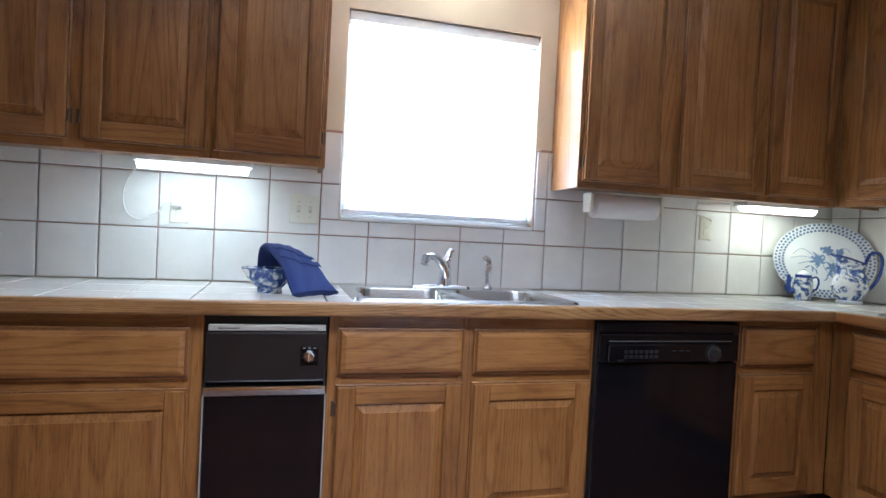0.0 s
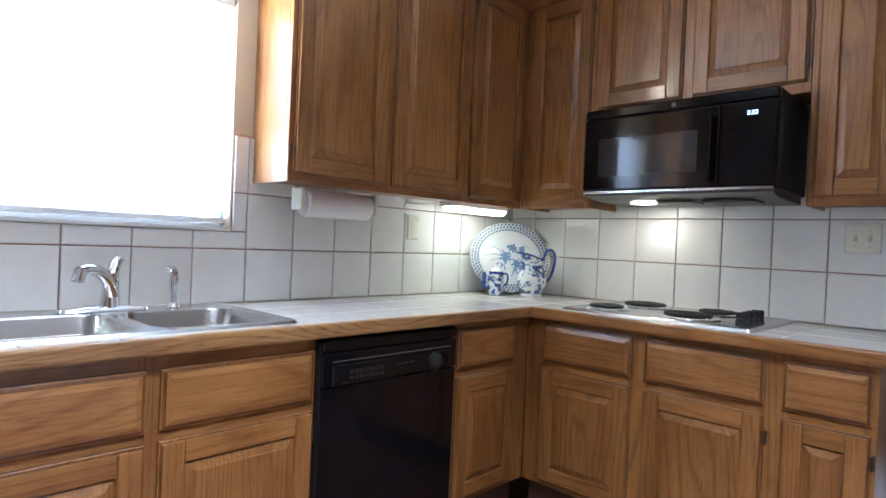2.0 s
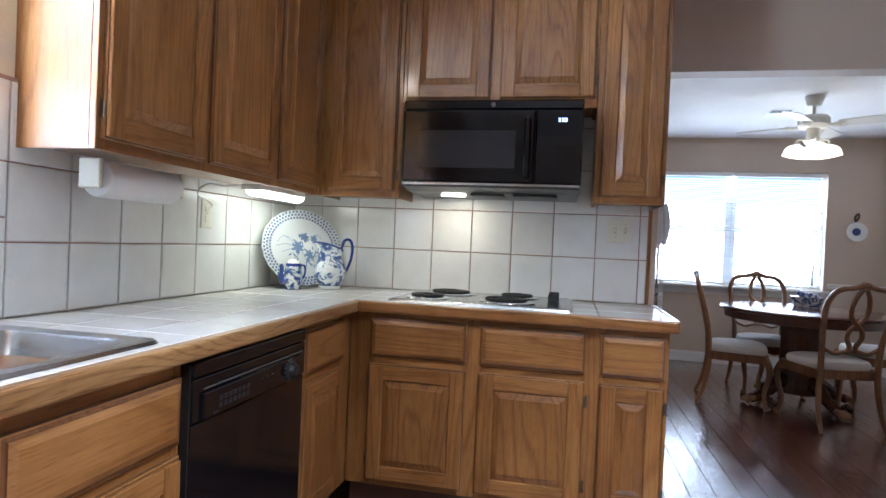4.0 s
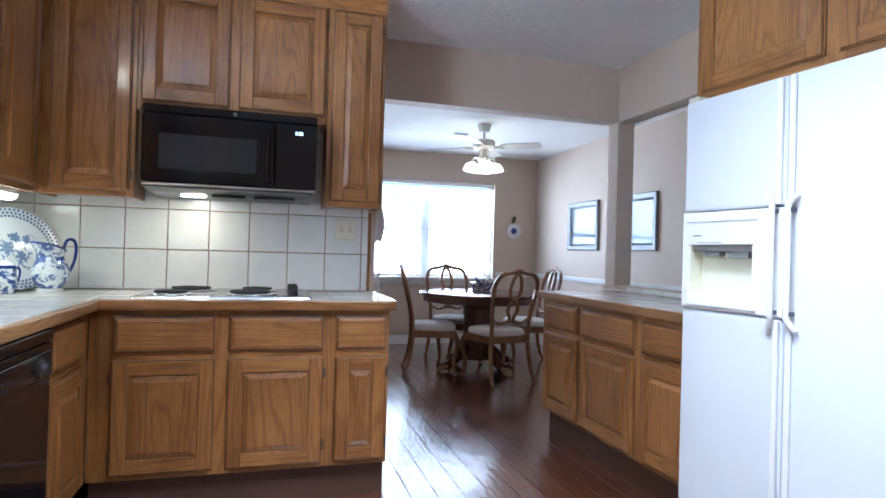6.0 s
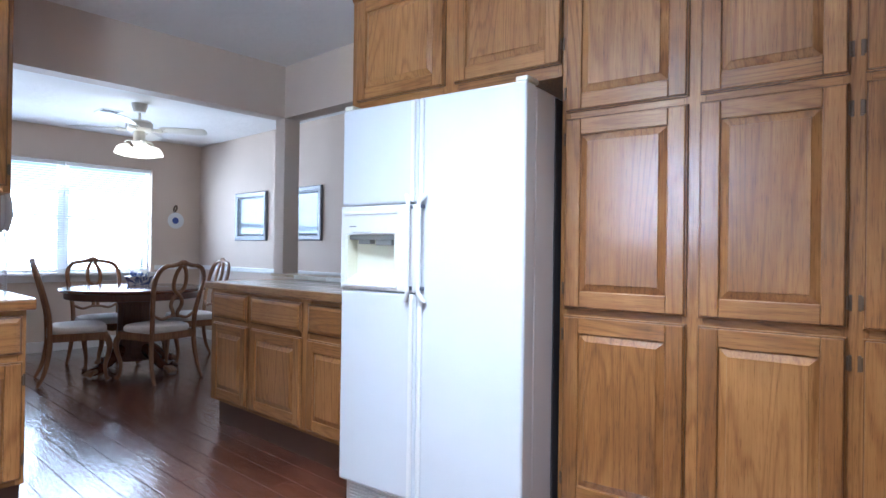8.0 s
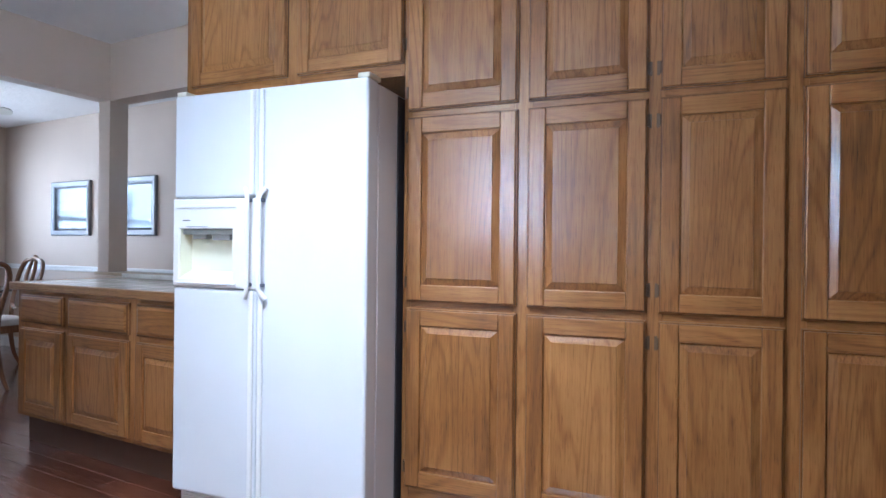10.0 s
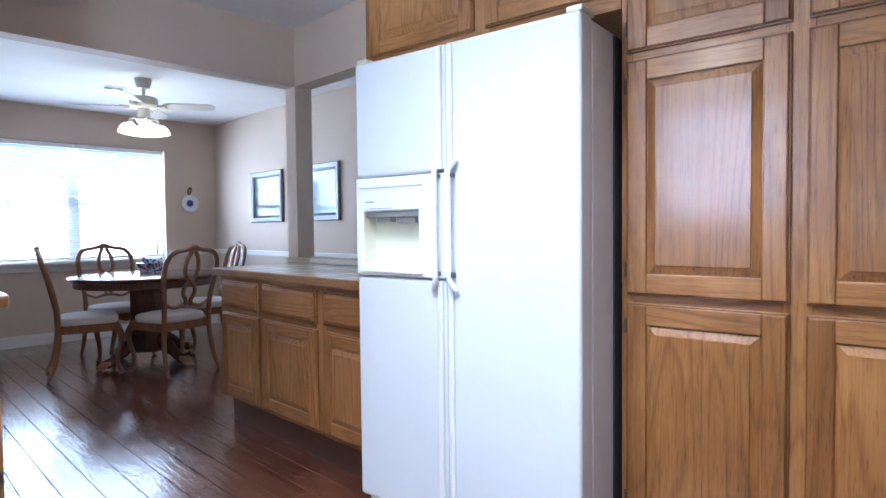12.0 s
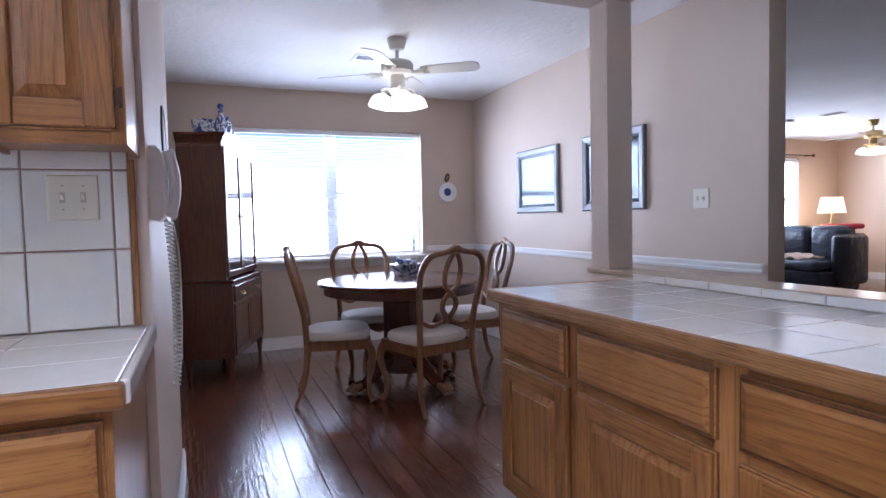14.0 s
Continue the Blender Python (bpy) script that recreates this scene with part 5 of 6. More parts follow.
    for sx in (-1, 1):
        pts = smooth_path([(sx * 0.014, yb(0.985), 0.985), (sx * 0.045, yb(0.93), 0.93), (sx * 0.060, yb(0.855), 0.855), (sx * 0.048, yb(0.785), 0.785), (0.0, yb(0.74), 0.74), (-sx * 0.042, yb(0.69), 0.69), (-sx * 0.046, yb(0.64), 0.64), (-sx * 0.018, yb(0.585), 0.585), (-sx * 0.03, yb(0.545), 0.545)], 5)
        pts = [p + Vector((0, 0.004 * sx, 0)) for p in pts]
        tube(bm, pts, 0.0165, 8)
    part("splat", bm, CHAIRWOOD, c, "pierced interlaced splat", smooth=True)
    bm = bmesh.new()
    tube(bm, smooth_path([(-0.20, -0.196, 0.575), (-0.12, -0.20, 0.535), (-0.04, -0.20, 0.552), (0.04, -0.20, 0.552), (0.12, -0.20, 0.535), (0.20, -0.196, 0.575)], 4), 0.013, 8)
    part("lower_rail", bm, CHAIRWOOD, c, smooth=True)
    c.matrix_world = m
    return c


ch = chair(pose(4.775, -0.605, 0, 0, 0, -77), "carved wooden dining chair with cream seat, back to the kitchen")
for m, lab in ((pose(5.20, -0.085, 0, 0, 0, 169), "carved wooden dining chair with cream seat, beside the hutch"),
               (pose(5.72, -0.47, 0, 0, 0, 92), "carved wooden dining chair with cream seat, in front of the window"),
               (pose(5.45, -1.20, 0, 0, 0, -6), "carved wooden dining chair with cream seat, near the picture wall")):
    tagged(copy_thing(ch, m), lab)

tb = thing("dining_table", (5.30, -0.60, 0), "round dark wooden pedestal table with carved feet", "table", world_coords=False)
bm = bmesh.new()
lathe(bm, [(0.56, 0.735), (0.598, 0.735), (0.608, 0.742), (0.610, 0.752), (0.602, 0.762), (0.585, 0.765)], seg=56)
part("tabletop", bm, CHERRY_X, tb, "polished dark brown top", smooth=True)
bm = bmesh.new()
lathe(bm, [(0.560, 0.672), (0.566, 0.676), (0.566, 0.734), (0.56, 0.735)], seg=56)
part("apron", bm, CHERRY_Z, tb, smooth=True)
bm = bmesh.new()
lathe(bm, [(0.175, 0.10), (0.185, 0.12), (0.165, 0.16), (0.150, 0.22), (0.148, 0.60), (0.165, 0.66), (0.18, 0.672)], seg=12)
part("pedestal", bm, CHERRY_Z, tb)
for k in range(4):
    a = radians(200 + 90 * k)
    bm = bmesh.new()
    u = Vector((math.cos(a), math.sin(a), 0))
    pts = [u * r + Vector((0, 0, z)) for r, z in ((0.12, 0.20), (0.20, 0.165), (0.29, 0.10), (0.36, 0.062), (0.42, 0.045))]
    tube(bm, smooth_path(pts, 4), [0.055] * 4 + [0.05] * 4 + [0.04] * 4 + [0.036] * 4 + [0.036], 10)
    ft = part("leg", bm, CHERRY_X, tb, smooth=True)
    bm = bmesh.new()
    for j in (-1, 0, 1):
        v = Vector((-u.y, u.x, 0)) * 0.026 * j
        tube(bm, smooth_path([u * 0.40 + v * 0.7 + Vector((0, 0, 0.055)), u * 0.445 + v + Vector((0, 0, 0.045)), u * 0.475 + v * 1.1 + Vector((0, 0, 0.016))], 4), [0.022] * 4 + [0.020] * 4 + [0.015], 8)
    part("claw_foot", bm, CHAIRWOOD, ft, "carved paw foot", smooth=True)

tr = thing("tureen", (5.50, -0.70, 0.766), "blue and white oval china dish with a hen lid", "tureen", rz=-22, world_coords=False)
bm = bmesh.new()
loops = [[Vector((s * 0.085 * math.cos(a), s * 0.115 * math.sin(a), z)) for a in [k * math.tau / 24 for k in range(24)]] for s, z in ((0.8, 0), (0.82, 0.01), (0.95, 0.05), (1.03, 0.078), (1.1, 0.083), (1.1, 0.088))]
rings(bm, loops)
part("dish", bm, CHINA, tr, smooth=True)
bm = bmesh.new()
pr_ = [(-0.085, 0.085, 0.012), (-0.070, 0.092, 0.022), (-0.03, 0.093, 0.034), (0.02, 0.092, 0.034), (0.05, 0.108, 0.022), (0.060, 0.132, 0.013), (0.068, 0.142, 0.008)]
tube(bm, smooth_path([(0, y, z) for y, z, r in pr_], 3), [r for y, z, r in pr_ for _ in range(3)][:19], 10)
tube(bm, [(0, -0.07, 0.10), (0, -0.09, 0.135)], [0.018, 0.007], 8)
part("lid", bm, CHINA, tr, "hen-shaped lid", smooth=True)

# hutch
hu = thing("china_hutch", (5.89, 0.55, 0), "dark cherry china hutch with glass doors, beside the window", "china cabinet", rz=-18.0, world_coords=False)
HW, HD = 0.92, 0.38
part("base_case", boxes((0, HW, 0.0, HD, 0.17, 0.74), bevel=0.003), CHERRY_Z, hu)
part("base_top", boxes((-0.012, HW + 0.012, -0.014, HD, 0.742, 0.766), bevel=0.006, seg=2), CHERRY_X, hu)
FH = Face("N", 0.0)
for x in (0.03, HW - 0.03):
    for y in (0.03, HD - 0.03):
        bm = bmesh.new()
        tube(bm, [(x, y, 0.175), (x, y, 0.13), (x, y, 0.10), (x, y, 0.0)], [0.03, 0.030, 0.022, 0.013], 10)
        part("leg", bm, CHERRY_Z, hu, smooth=True)
for k in range(1):
    bm = bmesh.new()
    FH.nest(bm, 0.03, HW - 0.03, 0.60, 0.72, [(0, 0), (0, 0.01), (0.006, 0.014), (0.02, 0.014)])
    dd = part("drawer", bm, CHERRY_X, hu)
    for x in (0.22, HW - 0.22):
        bm = bmesh.new()
        tube(bm, smooth_path([(x - 0.04, -0.014, 0.665), (x - 0.03, -0.03, 0.645), (x, -0.034, 0.638), (x + 0.03, -0.03, 0.645), (x + 0.04, -0.014, 0.665)], 3), 0.004, 6)
        part("pull", bm, BRASS, dd, "brass bail pull", smooth=True)
for a, b in ((0.03, HW / 2 - 0.008), (HW / 2 + 0.008, HW - 0.03)):
    bm = bmesh.new()
    FH.nest(bm, a, b, 0.19, 0.58, [(0, 0), (0, 0.012), (0.045, 0.014), (0.05, 0.006), (0.06, 0.006)])
    part("cupboard_door", bm, CHERRY_Z, hu)
U0, U1, V0, V1 = 0.03, HW - 0.03, 0.045, HD
part("upper_side", boxes((U0, U0 + 0.022, V0, V1, 0.768, 1.78)), CHERRY_Z, hu)
part("upper_side", boxes((U1 - 0.022, U1, V0, V1, 0.768, 1.78)), CHERRY_Z, hu)
part("upper_back", boxes((U0 + 0.022, U1 - 0.022, V1 - 0.012, V1, 0.768, 1.78)), CHERRY_Z, hu)
part("upper_top", boxes((U0, U1, V0, V1, 1.782, 1.802)), CHERRY_X, hu)
bm = bmesh.new()
rings(bm, [[Vector((x0, V0 - e, z)), Vector((x1, V0 - e, z)), Vector((x1, V1, z)), Vector((x0, V1, z))] for e, z, x0, x1 in ((0.0, 1.80, U0, U1), (0.006, 1.815, U0 - 0.006, U1 + 0.006), (0.02, 1.84, U0 - 0.02, U1 + 0.02), (0.038, 1.862, U0 - 0.038, U1 + 0.038), (0.040, 1.875, U0 - 0.04, U1 + 0.04))])
part("cornice", bm, CHERRY_X, hu)
FU = Face("N", V0)
for a, b in ((U0, (U0 + U1) / 2 - 0.004), ((U0 + U1) / 2 + 0.004, U1)):
    bm = bmesh.new()
    for c, d, e, f in ((a, a + 0.04, 0.785, 1.77), (b - 0.04, b, 0.785, 1.77), (a + 0.04, b - 0.04, 0.785, 0.83), (a + 0.04, b - 0.04, 1.725, 1.77)):
        FU.box(bm, c, d, 0.0, 0.018, e, f, 0.003)
    gd = part("glass_door", bm, CHERRY_Z, hu)
    bm = bmesh.new()
    FU.box(bm, a + 0.04, b - 0.04, 0.006, 0.010, 0.83, 1.725)
    part("pane", bm, CLEAR, gd, "clear glass")
    bm = bmesh.new()
    lathe(bm, [(0.004, 0), (0.009, 0.008), (0.006, 0.016)], ((b - 0.02) if a == U0 else (a + 0.02), V0 - 0.018, 1.25), 10, m=Matrix.Rotation(radians(90), 4, "X"))
    part("knob", bm, BRASS, gd, "brass knob", smooth=True)
for z in (1.07, 1.40):
    part("shelf", boxes((U0 + 0.024, U1 - 0.024, V0 + 0.02, V1 - 0.014, z, z + 0.012)), CHERRY_X, hu)


def vase(name, x, y, z, prof, label, cat, m=CHINA, lid=None):
    v = thing(name, (x, y, z), label, cat, world_coords=False)
    bm = bmesh.new()
    lathe(bm, prof, seg=20)
    part("vessel", bm, m, v, smooth=True)
    return v


HP = hu.matrix_world
for nm, lx, ly, prof, lab, cat in (
        ("cachepot", 0.13, 0.20, [(0.055, 0), (0.075, 0.01), (0.085, 0.05), (0.088, 0.10), (0.092, 0.105)], "blue and white round cachepot on the hutch", "pot"),
        ("bottle_vase", 0.17, 0.08, [(0.035, 0), (0.038, 0.02), (0.048, 0.07), (0.036, 0.12), (0.018, 0.15), (0.017, 0.19), (0.024, 0.215), (0.018, 0.235)], "tall blue and white figure-shaped bottle on the hutch", "vase"),
        ("ginger_jar", 0.30, 0.09, [(0.035, 0), (0.05, 0.04), (0.052, 0.10), (0.04, 0.13), (0.042, 0.135), (0.034, 0.16), (0.008, 0.172)], "blue and white lidded jar on the hutch", "jar"),
        ("small_box", 0.42, 0.10, [(0.040, 0), (0.045, 0.01), (0.045, 0.06), (0.04, 0.075), (0.01, 0.078)], "small blue and white lidded box on the hutch", "box")):
    p = HP @ Vector((lx, ly, 1.8755))
    vase(nm, *p, prof, lab, cat)

# pictures on the south wall
FS = Face("S", -1.945)
FRAME = mat("silver_frame", (0.20, 0.205, 0.22), 0.42, 0.6)
FRAME_D = mat("dark_inner_frame", (0.05, 0.055, 0.065), 0.25, 0.4)
PICTURE = paint("pale_print", (0.55, 0.58, 0.60), 0.5, 0.001, 30)
for u0, u1 in ((5.265, 5.935), (4.265, 4.935)):
    pc = thing("framed_picture", FS.p((u0 + u1) / 2, 0, 1.23), "silver-framed picture behind glass, on the beige wall", "picture", "framed pictures")
    bm = bmesh.new()
    z0, z1 = 1.225, 1.775
    loops = [[FS.p(u0 + i, w, z0 + i), FS.p(u1 - i, w, z0 + i), FS.p(u1 - i, w, z1 - i), FS.p(u0 + i, w, z1 - i)] for i, w in ((0.0, 0.001), (0.0, 0.022), (0.010, 0.030), (0.045, 0.024), (0.048, 0.018), (0.052, 0.018))]
    rings(bm, loops, caps=(True, False))
    part("frame", bm, FRAME, pc)
    bm = bmesh.new()
    loops = [[FS.p(u0 + i, w, z0 + i), FS.p(u1 - i, w, z0 + i), FS.p(u1 - i, w, z1 - i), FS.p(u0 + i, w, z1 - i)] for i, w in ((0.050, 0.004), (0.050, 0.019), (0.062, 0.016), (0.075, 0.010), (0.075, 0.004))]
    rings(bm, loops, caps=(True, True))
    part("inner_frame", bm, FRAME_D, pc, "dark blue-black inner frame")
    bm = bmesh.new()
    FS.box(bm, u0 + 0.075, u1 - 0.075, 0.004, 0.006, z0 + 0.075, z1 - 0.075)
    part("print", bm, PICTURE, pc, "pale blurred landscape print")
    bm = bmesh.new()
    FS.box(bm, u0 + 0.074, u1 - 0.074, 0.0085, 0.0105, z0 + 0.074, z1 - 0.074)
    part("glass", bm, mat("picture_glass", (0.12, 0.135, 0.15), 0.10, 0.85), pc, "glass reflecting the window blinds")

wpl = thing("wall_plate", (6.87, -1.63, 1.48), "small blue and white plate with a dark hanger", "wall plate")
bm = bmesh.new()
MR = Matrix.Rotation(radians(-90), 4, "Y")
lathe(bm, [(0.05, 0), (0.095, 0.016), (0.10, 0.020), (0.095, 0.021), (0.055, 0.008), (0.0, 0.008)], (6.878, -1.63, 1.47), 32, caps=(True, False), m=MR)
part("plate", bm, CHINA_W, wpl, smooth=True)
bm = bmesh.new()
lathe(bm, [(0.040, 0.0), (0.040, 0.0015), (0.03, 0.002)], (6.8695, -1.63, 1.47), 20, m=MR)
part("centre_motif", bm, CHINA_B, wpl, "cobalt flower motif")
bm = bmesh.new()
tube(bm, smooth_path([(6.872, -1.63, 1.565), (6.868, -1.61, 1.60), (6.868, -1.62, 1.64), (6.868, -1.64, 1.655), (6.868, -1.645, 1.62), (6.872, -1.63, 1.585)], 4), 0.011, 7)
part("hanger", bm, BRONZE, wpl, "dark bow-shaped hanger", smooth=True)


def ceiling_fan(x, y, top, label, rot, blade_mat, metal, shades):
    f = thing("ceiling_fan", (x, y, top), label, "ceiling fan", world_coords=False)
    bm = bmesh.new()
    lathe(bm, [(0.068, 0.0), (0.066, -0.018), (0.048, -0.075), (0.028, -0.082)], seg=28)
    part("canopy", bm, metal, f, smooth=True)
    bm = bmesh.new()
    lathe(bm, [(0.0125, -0.08), (0.0125, -0.16)], seg=12)
    part("downrod", bm, metal, f, smooth=True)
    bm = bmesh.new()
    lathe(bm, [(0.03, -0.145), (0.095, -0.155), (0.112, -0.175), (0.112, -0.225), (0.09, -0.245), (0.05, -0.25), (0.05, -0.33), (0.065, -0.345), (0.05, -0.37), (0.02, -0.375)], seg=28)
    part("motor", bm, metal, f, smooth=True)
    for k in range(4 if shades == 4 else 5):
        a = radians(rot + k * (90 if shades == 4 else 72))
        R = Matrix.Rotation(a, 4, "Z") @ Matrix.Translation((0, 0, -0.225)) @ Matrix.Rotation(radians(-13), 4, "X")
        bm = bmesh.new()
        out = []
        for r, w in ((0.17, 0.045), (0.20, 0.055), (0.35, 0.062), (0.52, 0.068), (0.555, 0.055), (0.57, 0.03)):
            out.append((r, w))
        ring = [(r, w) for r, w in out] + [(r, -w) for r, w in reversed(out)]
        rings(bm, [[R @ Vector((r, w, z)) for r, w in ring] for z in (-0.003, 0.003)])
        bl = part("blade", bm, blade_mat, f)
        bm = bmesh.new()
        tube(bm, [R @ Vector(p) for p in ((0.08, 0, -0.002), (0.13, 0.0, -0.012), (0.19, 0.0, -0.009))], [0.012, 0.016, 0.022], 8)
        tube(bm, [R @ Vector(p) for p in ((0.14, 0, -0.010), (0.18, 0.035, -0.007), (0.22, 0.03, -0.006))], 0.006, 6)
        tube(bm, [R @ Vector(p) for p in ((0.14, 0, -0.010), (0.18, -0.035, -0.007), (0.22, -0.03, -0.006))], 0.006, 6)
        part("blade_bracket", bm, metal, bl, smooth=True)
    for k in range(4):
        a = radians(rot + 30 + 90 * k)
        u = Vector((math.cos(a), math.sin(a), 0))
        bm = bmesh.new()
        tube(bm, smooth_path([u * 0.04 + Vector((0, 0, -0.345)), u * 0.085 + Vector((0, 0, -0.335)), u * 0.115 + Vector((0, 0, -0.352)), u * 0.105 + Vector((0, 0, -0.375))], 4), 0.008, 8)
        lathe(bm, [(0.02, 0.0), (0.026, -0.02)], u * 0.105 + Vector((0, 0, -0.365)), 12)
        arm = part("light_arm", bm, metal, f, smooth=True)
        bm = bmesh.new()
        tilt = Matrix.Rotation(radians(10), 4, Vector((-u.y, u.x, 0)) * -1)
        loops = []
        for r, z in ((0.024, -0.0), (0.052, -0.012), (0.072, -0.036), (0.080, -0.065), (0.084, -0.090), (0.080, -0.088), (0.074, -0.06), (0.03, -0.01)):
            loops.append([tilt @ Vector((r * (1 + (0.05 * math.cos(8 * b) if z < -0.08 else 0)) * math.cos(b), r * (1 + (0.05 * math.cos(8 * b) if z < -0.07 else 0)) * math.sin(b), z)) + u * 0.108 + Vector((0, 0, -0.38)) for b in [j * math.tau / 32 for j in range(32)]])
        rings(bm, loops, caps=(False, False))
        sh = part("shade", bm, SHADE, arm, "glowing scalloped glass shade", smooth=True)
        sh.visible_shadow = False
    return f


FANW = paint("fan_white", (0.70, 0.68, 0.62), 0.4, 0.0005, 50)
ceiling_fan(5.12, -0.545, CD, "cream ceiling fan with four lit glass shades over the dining table", 55, FANW, FANW, 4)
vt = thing("ceiling_vent", (5.66, -0.46, CD - 0.01), "small white ceiling vent with dark slots", "ceiling vent")
part("vent_frame", boxes((5.54, 5.78, -0.55, -0.37, CD - 0.008, CD - 0.0005), bevel=0.002), TRIM, vt)
bm = bmesh.new()
for k in range(8):
    box(bm, 5.56 + k * 0.013, 5.566 + k * 0.013, -0.535, -0.385, CD - 0.010, CD - 0.008)
part("dark_slots", bm, BLACK_M, vt)

# ---- living room seen over the peninsula ----
LEATHER = paint("black_leather", (0.026, 0.030, 0.044), 0.27, 0.03, 7, 0.8)
so = thing("sofa", (7.35, -7.95, 0), "black leather loveseat with puffy back cushions", "sofa")
for nm, rows in (("seat_base", (6.98, 8.10, -8.35, -7.45, 0.0, 0.30)), ("seat_cushion", (7.02, 7.56, -8.15, -7.42, 0.30, 0.47)), ("seat_cushion", (7.57, 8.08, -8.15, -7.42, 0.30, 0.47)),
                 ("back_frame", (6.98, 8.10, -8.48, -8.28, 0.20, 0.84)), ("back_cushion", (7.00, 7.57, -8.34, -8.02, 0.45, 0.96)), ("back_cushion", (7.58, 8.12, -8.34, -8.02, 0.45, 0.96)),
                 ("arm", (6.88, 7.06, -8.44, -7.75, 0.08, 0.84)), ("arm", (8.06, 8.28, -8.44, -7.95, 0.08, 0.80))):
    bm = boxes(rows, bevel=0.10 if "back_c" in nm or nm == "arm" else 0.07 if "cushion" in nm or nm == "arm" else 0.03, seg=4)
    part(nm, bm, LEATHER, so, smooth=True)
bl = thing("throw_blanket", (7.75, -7.75, 0.47), "crumpled tan blanket on the leather seat", "blanket")
bm = bmesh.new()
g = []
for i in range(15):
    g.append([bm.verts.new((7.30 + i * 0.048, -8.02 + j * 0.05, 0.495 + 0.05 * noise.noise(Vector((i * 0.5, j * 0.5, 1))) + 0.04 * math.sin(math.pi * i / 14) * math.sin(math.pi * j / 11))) for j in range(12)])
for i in range(14):
    for j in range(11):
        bm.faces.new((g[i][j], g[i + 1][j], g[i + 1][j + 1], g[i][j + 1]))
r = bmesh.ops.extrude_face_region(bm, geom=list(bm.faces))
bmesh.ops.translate(bm, verts=[v for v in r["geom"] if isinstance(v, bmesh.types.BMVert)], vec=(0, 0, -0.018))
part("cloth", bm, paint("tan_cloth", (0.48, 0.36, 0.27), 0.95, 0.004, 90), bl, smooth=True)
rc = thing("red_cushion", (7.30, -8.38, 0.86), "flat red cushion on top of the sofa back", "cushion")
part("cushion", boxes((7.00, 7.52, -8.50, -8.22, 0.905, 0.985), bevel=0.035, seg=3), paint("red_cloth", (0.36, 0.025, 0.03), 0.9, 0.002, 90), rc, smooth=True)
et = thing("end_table", (7.83, -9.0, 0), "dark wooden end table behind the sofa", "table")
part("tabletop", boxes((7.55, 8.10, -9.25, -8.72, 0.60, 0.63), bevel=0.005), CHERRY_X, et)
for x in (7.58, 8.04):
    for y in (-9.22, -8.78):
        part("leg", boxes((x, x + 0.035, y, y + 0.035, 0, 0.60)), CHERRY_Z, et)
tl = thing("table_lamp", (7.83, -8.95, 0.63), "table lamp with a glowing cream drum shade", "table lamp", world_coords=False)
bm = bmesh.new()
lathe(bm, [(0.08, 0.0), (0.082, 0.015), (0.03, 0.03), (0.02, 0.10), (0.045, 0.20), (0.05, 0.28), (0.02, 0.38), (0.012, 0.42), (0.012, 0.52)], seg=20)
part("lamp_base", bm, BRASS, tl, smooth=True)
bm = bmesh.new()
lathe(bm, [(0.205, 0.52), (0.155, 0.78), (0.152, 0.78), (0.202, 0.52)], seg=32, caps=(False, False))
ls = part("shade", bm, mat("lit_cream_shade", (0.85, 0.75, 0.55), 0.8, Emission_Color=(1.0, 0.80, 0.48, 1), Emission_Strength=1.1), tl, "glowing cream fabric shade", smooth=True)
ls.visible_shadow = False
bc = thing("bookcase", (6.45, -8.3, 0), "low dark shelf holding red boxes beside the sofa", "bookcase")
part("side", boxes((6.26, 6.28, -8.50, -8.20, 0, 0.86)), CHERRY_Z, bc)
part("side", boxes((6.52, 6.54, -8.50, -8.20, 0, 0.86)), CHERRY_Z, bc)
for z in (0.05, 0.30, 0.56, 0.84):
    part("shelf", boxes((6.282, 6.518, -8.50, -8.20, z, z + 0.02)), CHERRY_X, bc)
RB = mat("red_card", (0.32, 0.03, 0.035), 0.6)
for z in (0.0705, 0.3205, 0.5805):
    bx = thing("storage_box", (6.40, -8.33, z), "small red storage box on the dark shelf", "box", "storage boxes")
    part("carton", boxes((6.30, 6.50, -8.46, -8.21, z, z + 0.17), bevel=0.004), RB, bx)
ceiling_fan(6.55, -7.91, CD, "brass ceiling fan with glass shades in the living room", 20, CHAIRWOOD, BRASS, 4)
vt = thing("ceiling_vent", (6.34, -6.78, CD - 0.01), "dark slotted ceiling vent", "ceiling vent")
part("vent_frame", boxes((6.19, 6.49, -6.86, -6.70, CD - 0.008, CD - 0.0005), bevel=0.002), TRIM, vt)
part("dark_slots", boxes((6.205, 6.475, -6.845, -6.715, CD - 0.0105, CD - 0.0082)), BLACK_M, vt)
sd = thing("smoke_detector", (6.9, -6.7, CD), "round white ceiling detector", "smoke detector", world_coords=False)
bm = bmesh.new()
lathe(bm, [(0.075, 0.0), (0.075, -0.02), (0.055, -0.038), (0.0, -0.04)], seg=20, caps=(True, False))
part("detector_body", bm, WHITE_P, sd, smooth=True)
rd = thing("curtain_rod", (8.3, -8.5, 2.16), "thin dark curtain rod over the living room window", "curtain rod")
bm = bmesh.new()
tube(bm, [(8.31, -9.15, 2.155), (8.31, -7.75, 2.155)], 0.010, 8)
part("rod", bm, BRONZE, rd)
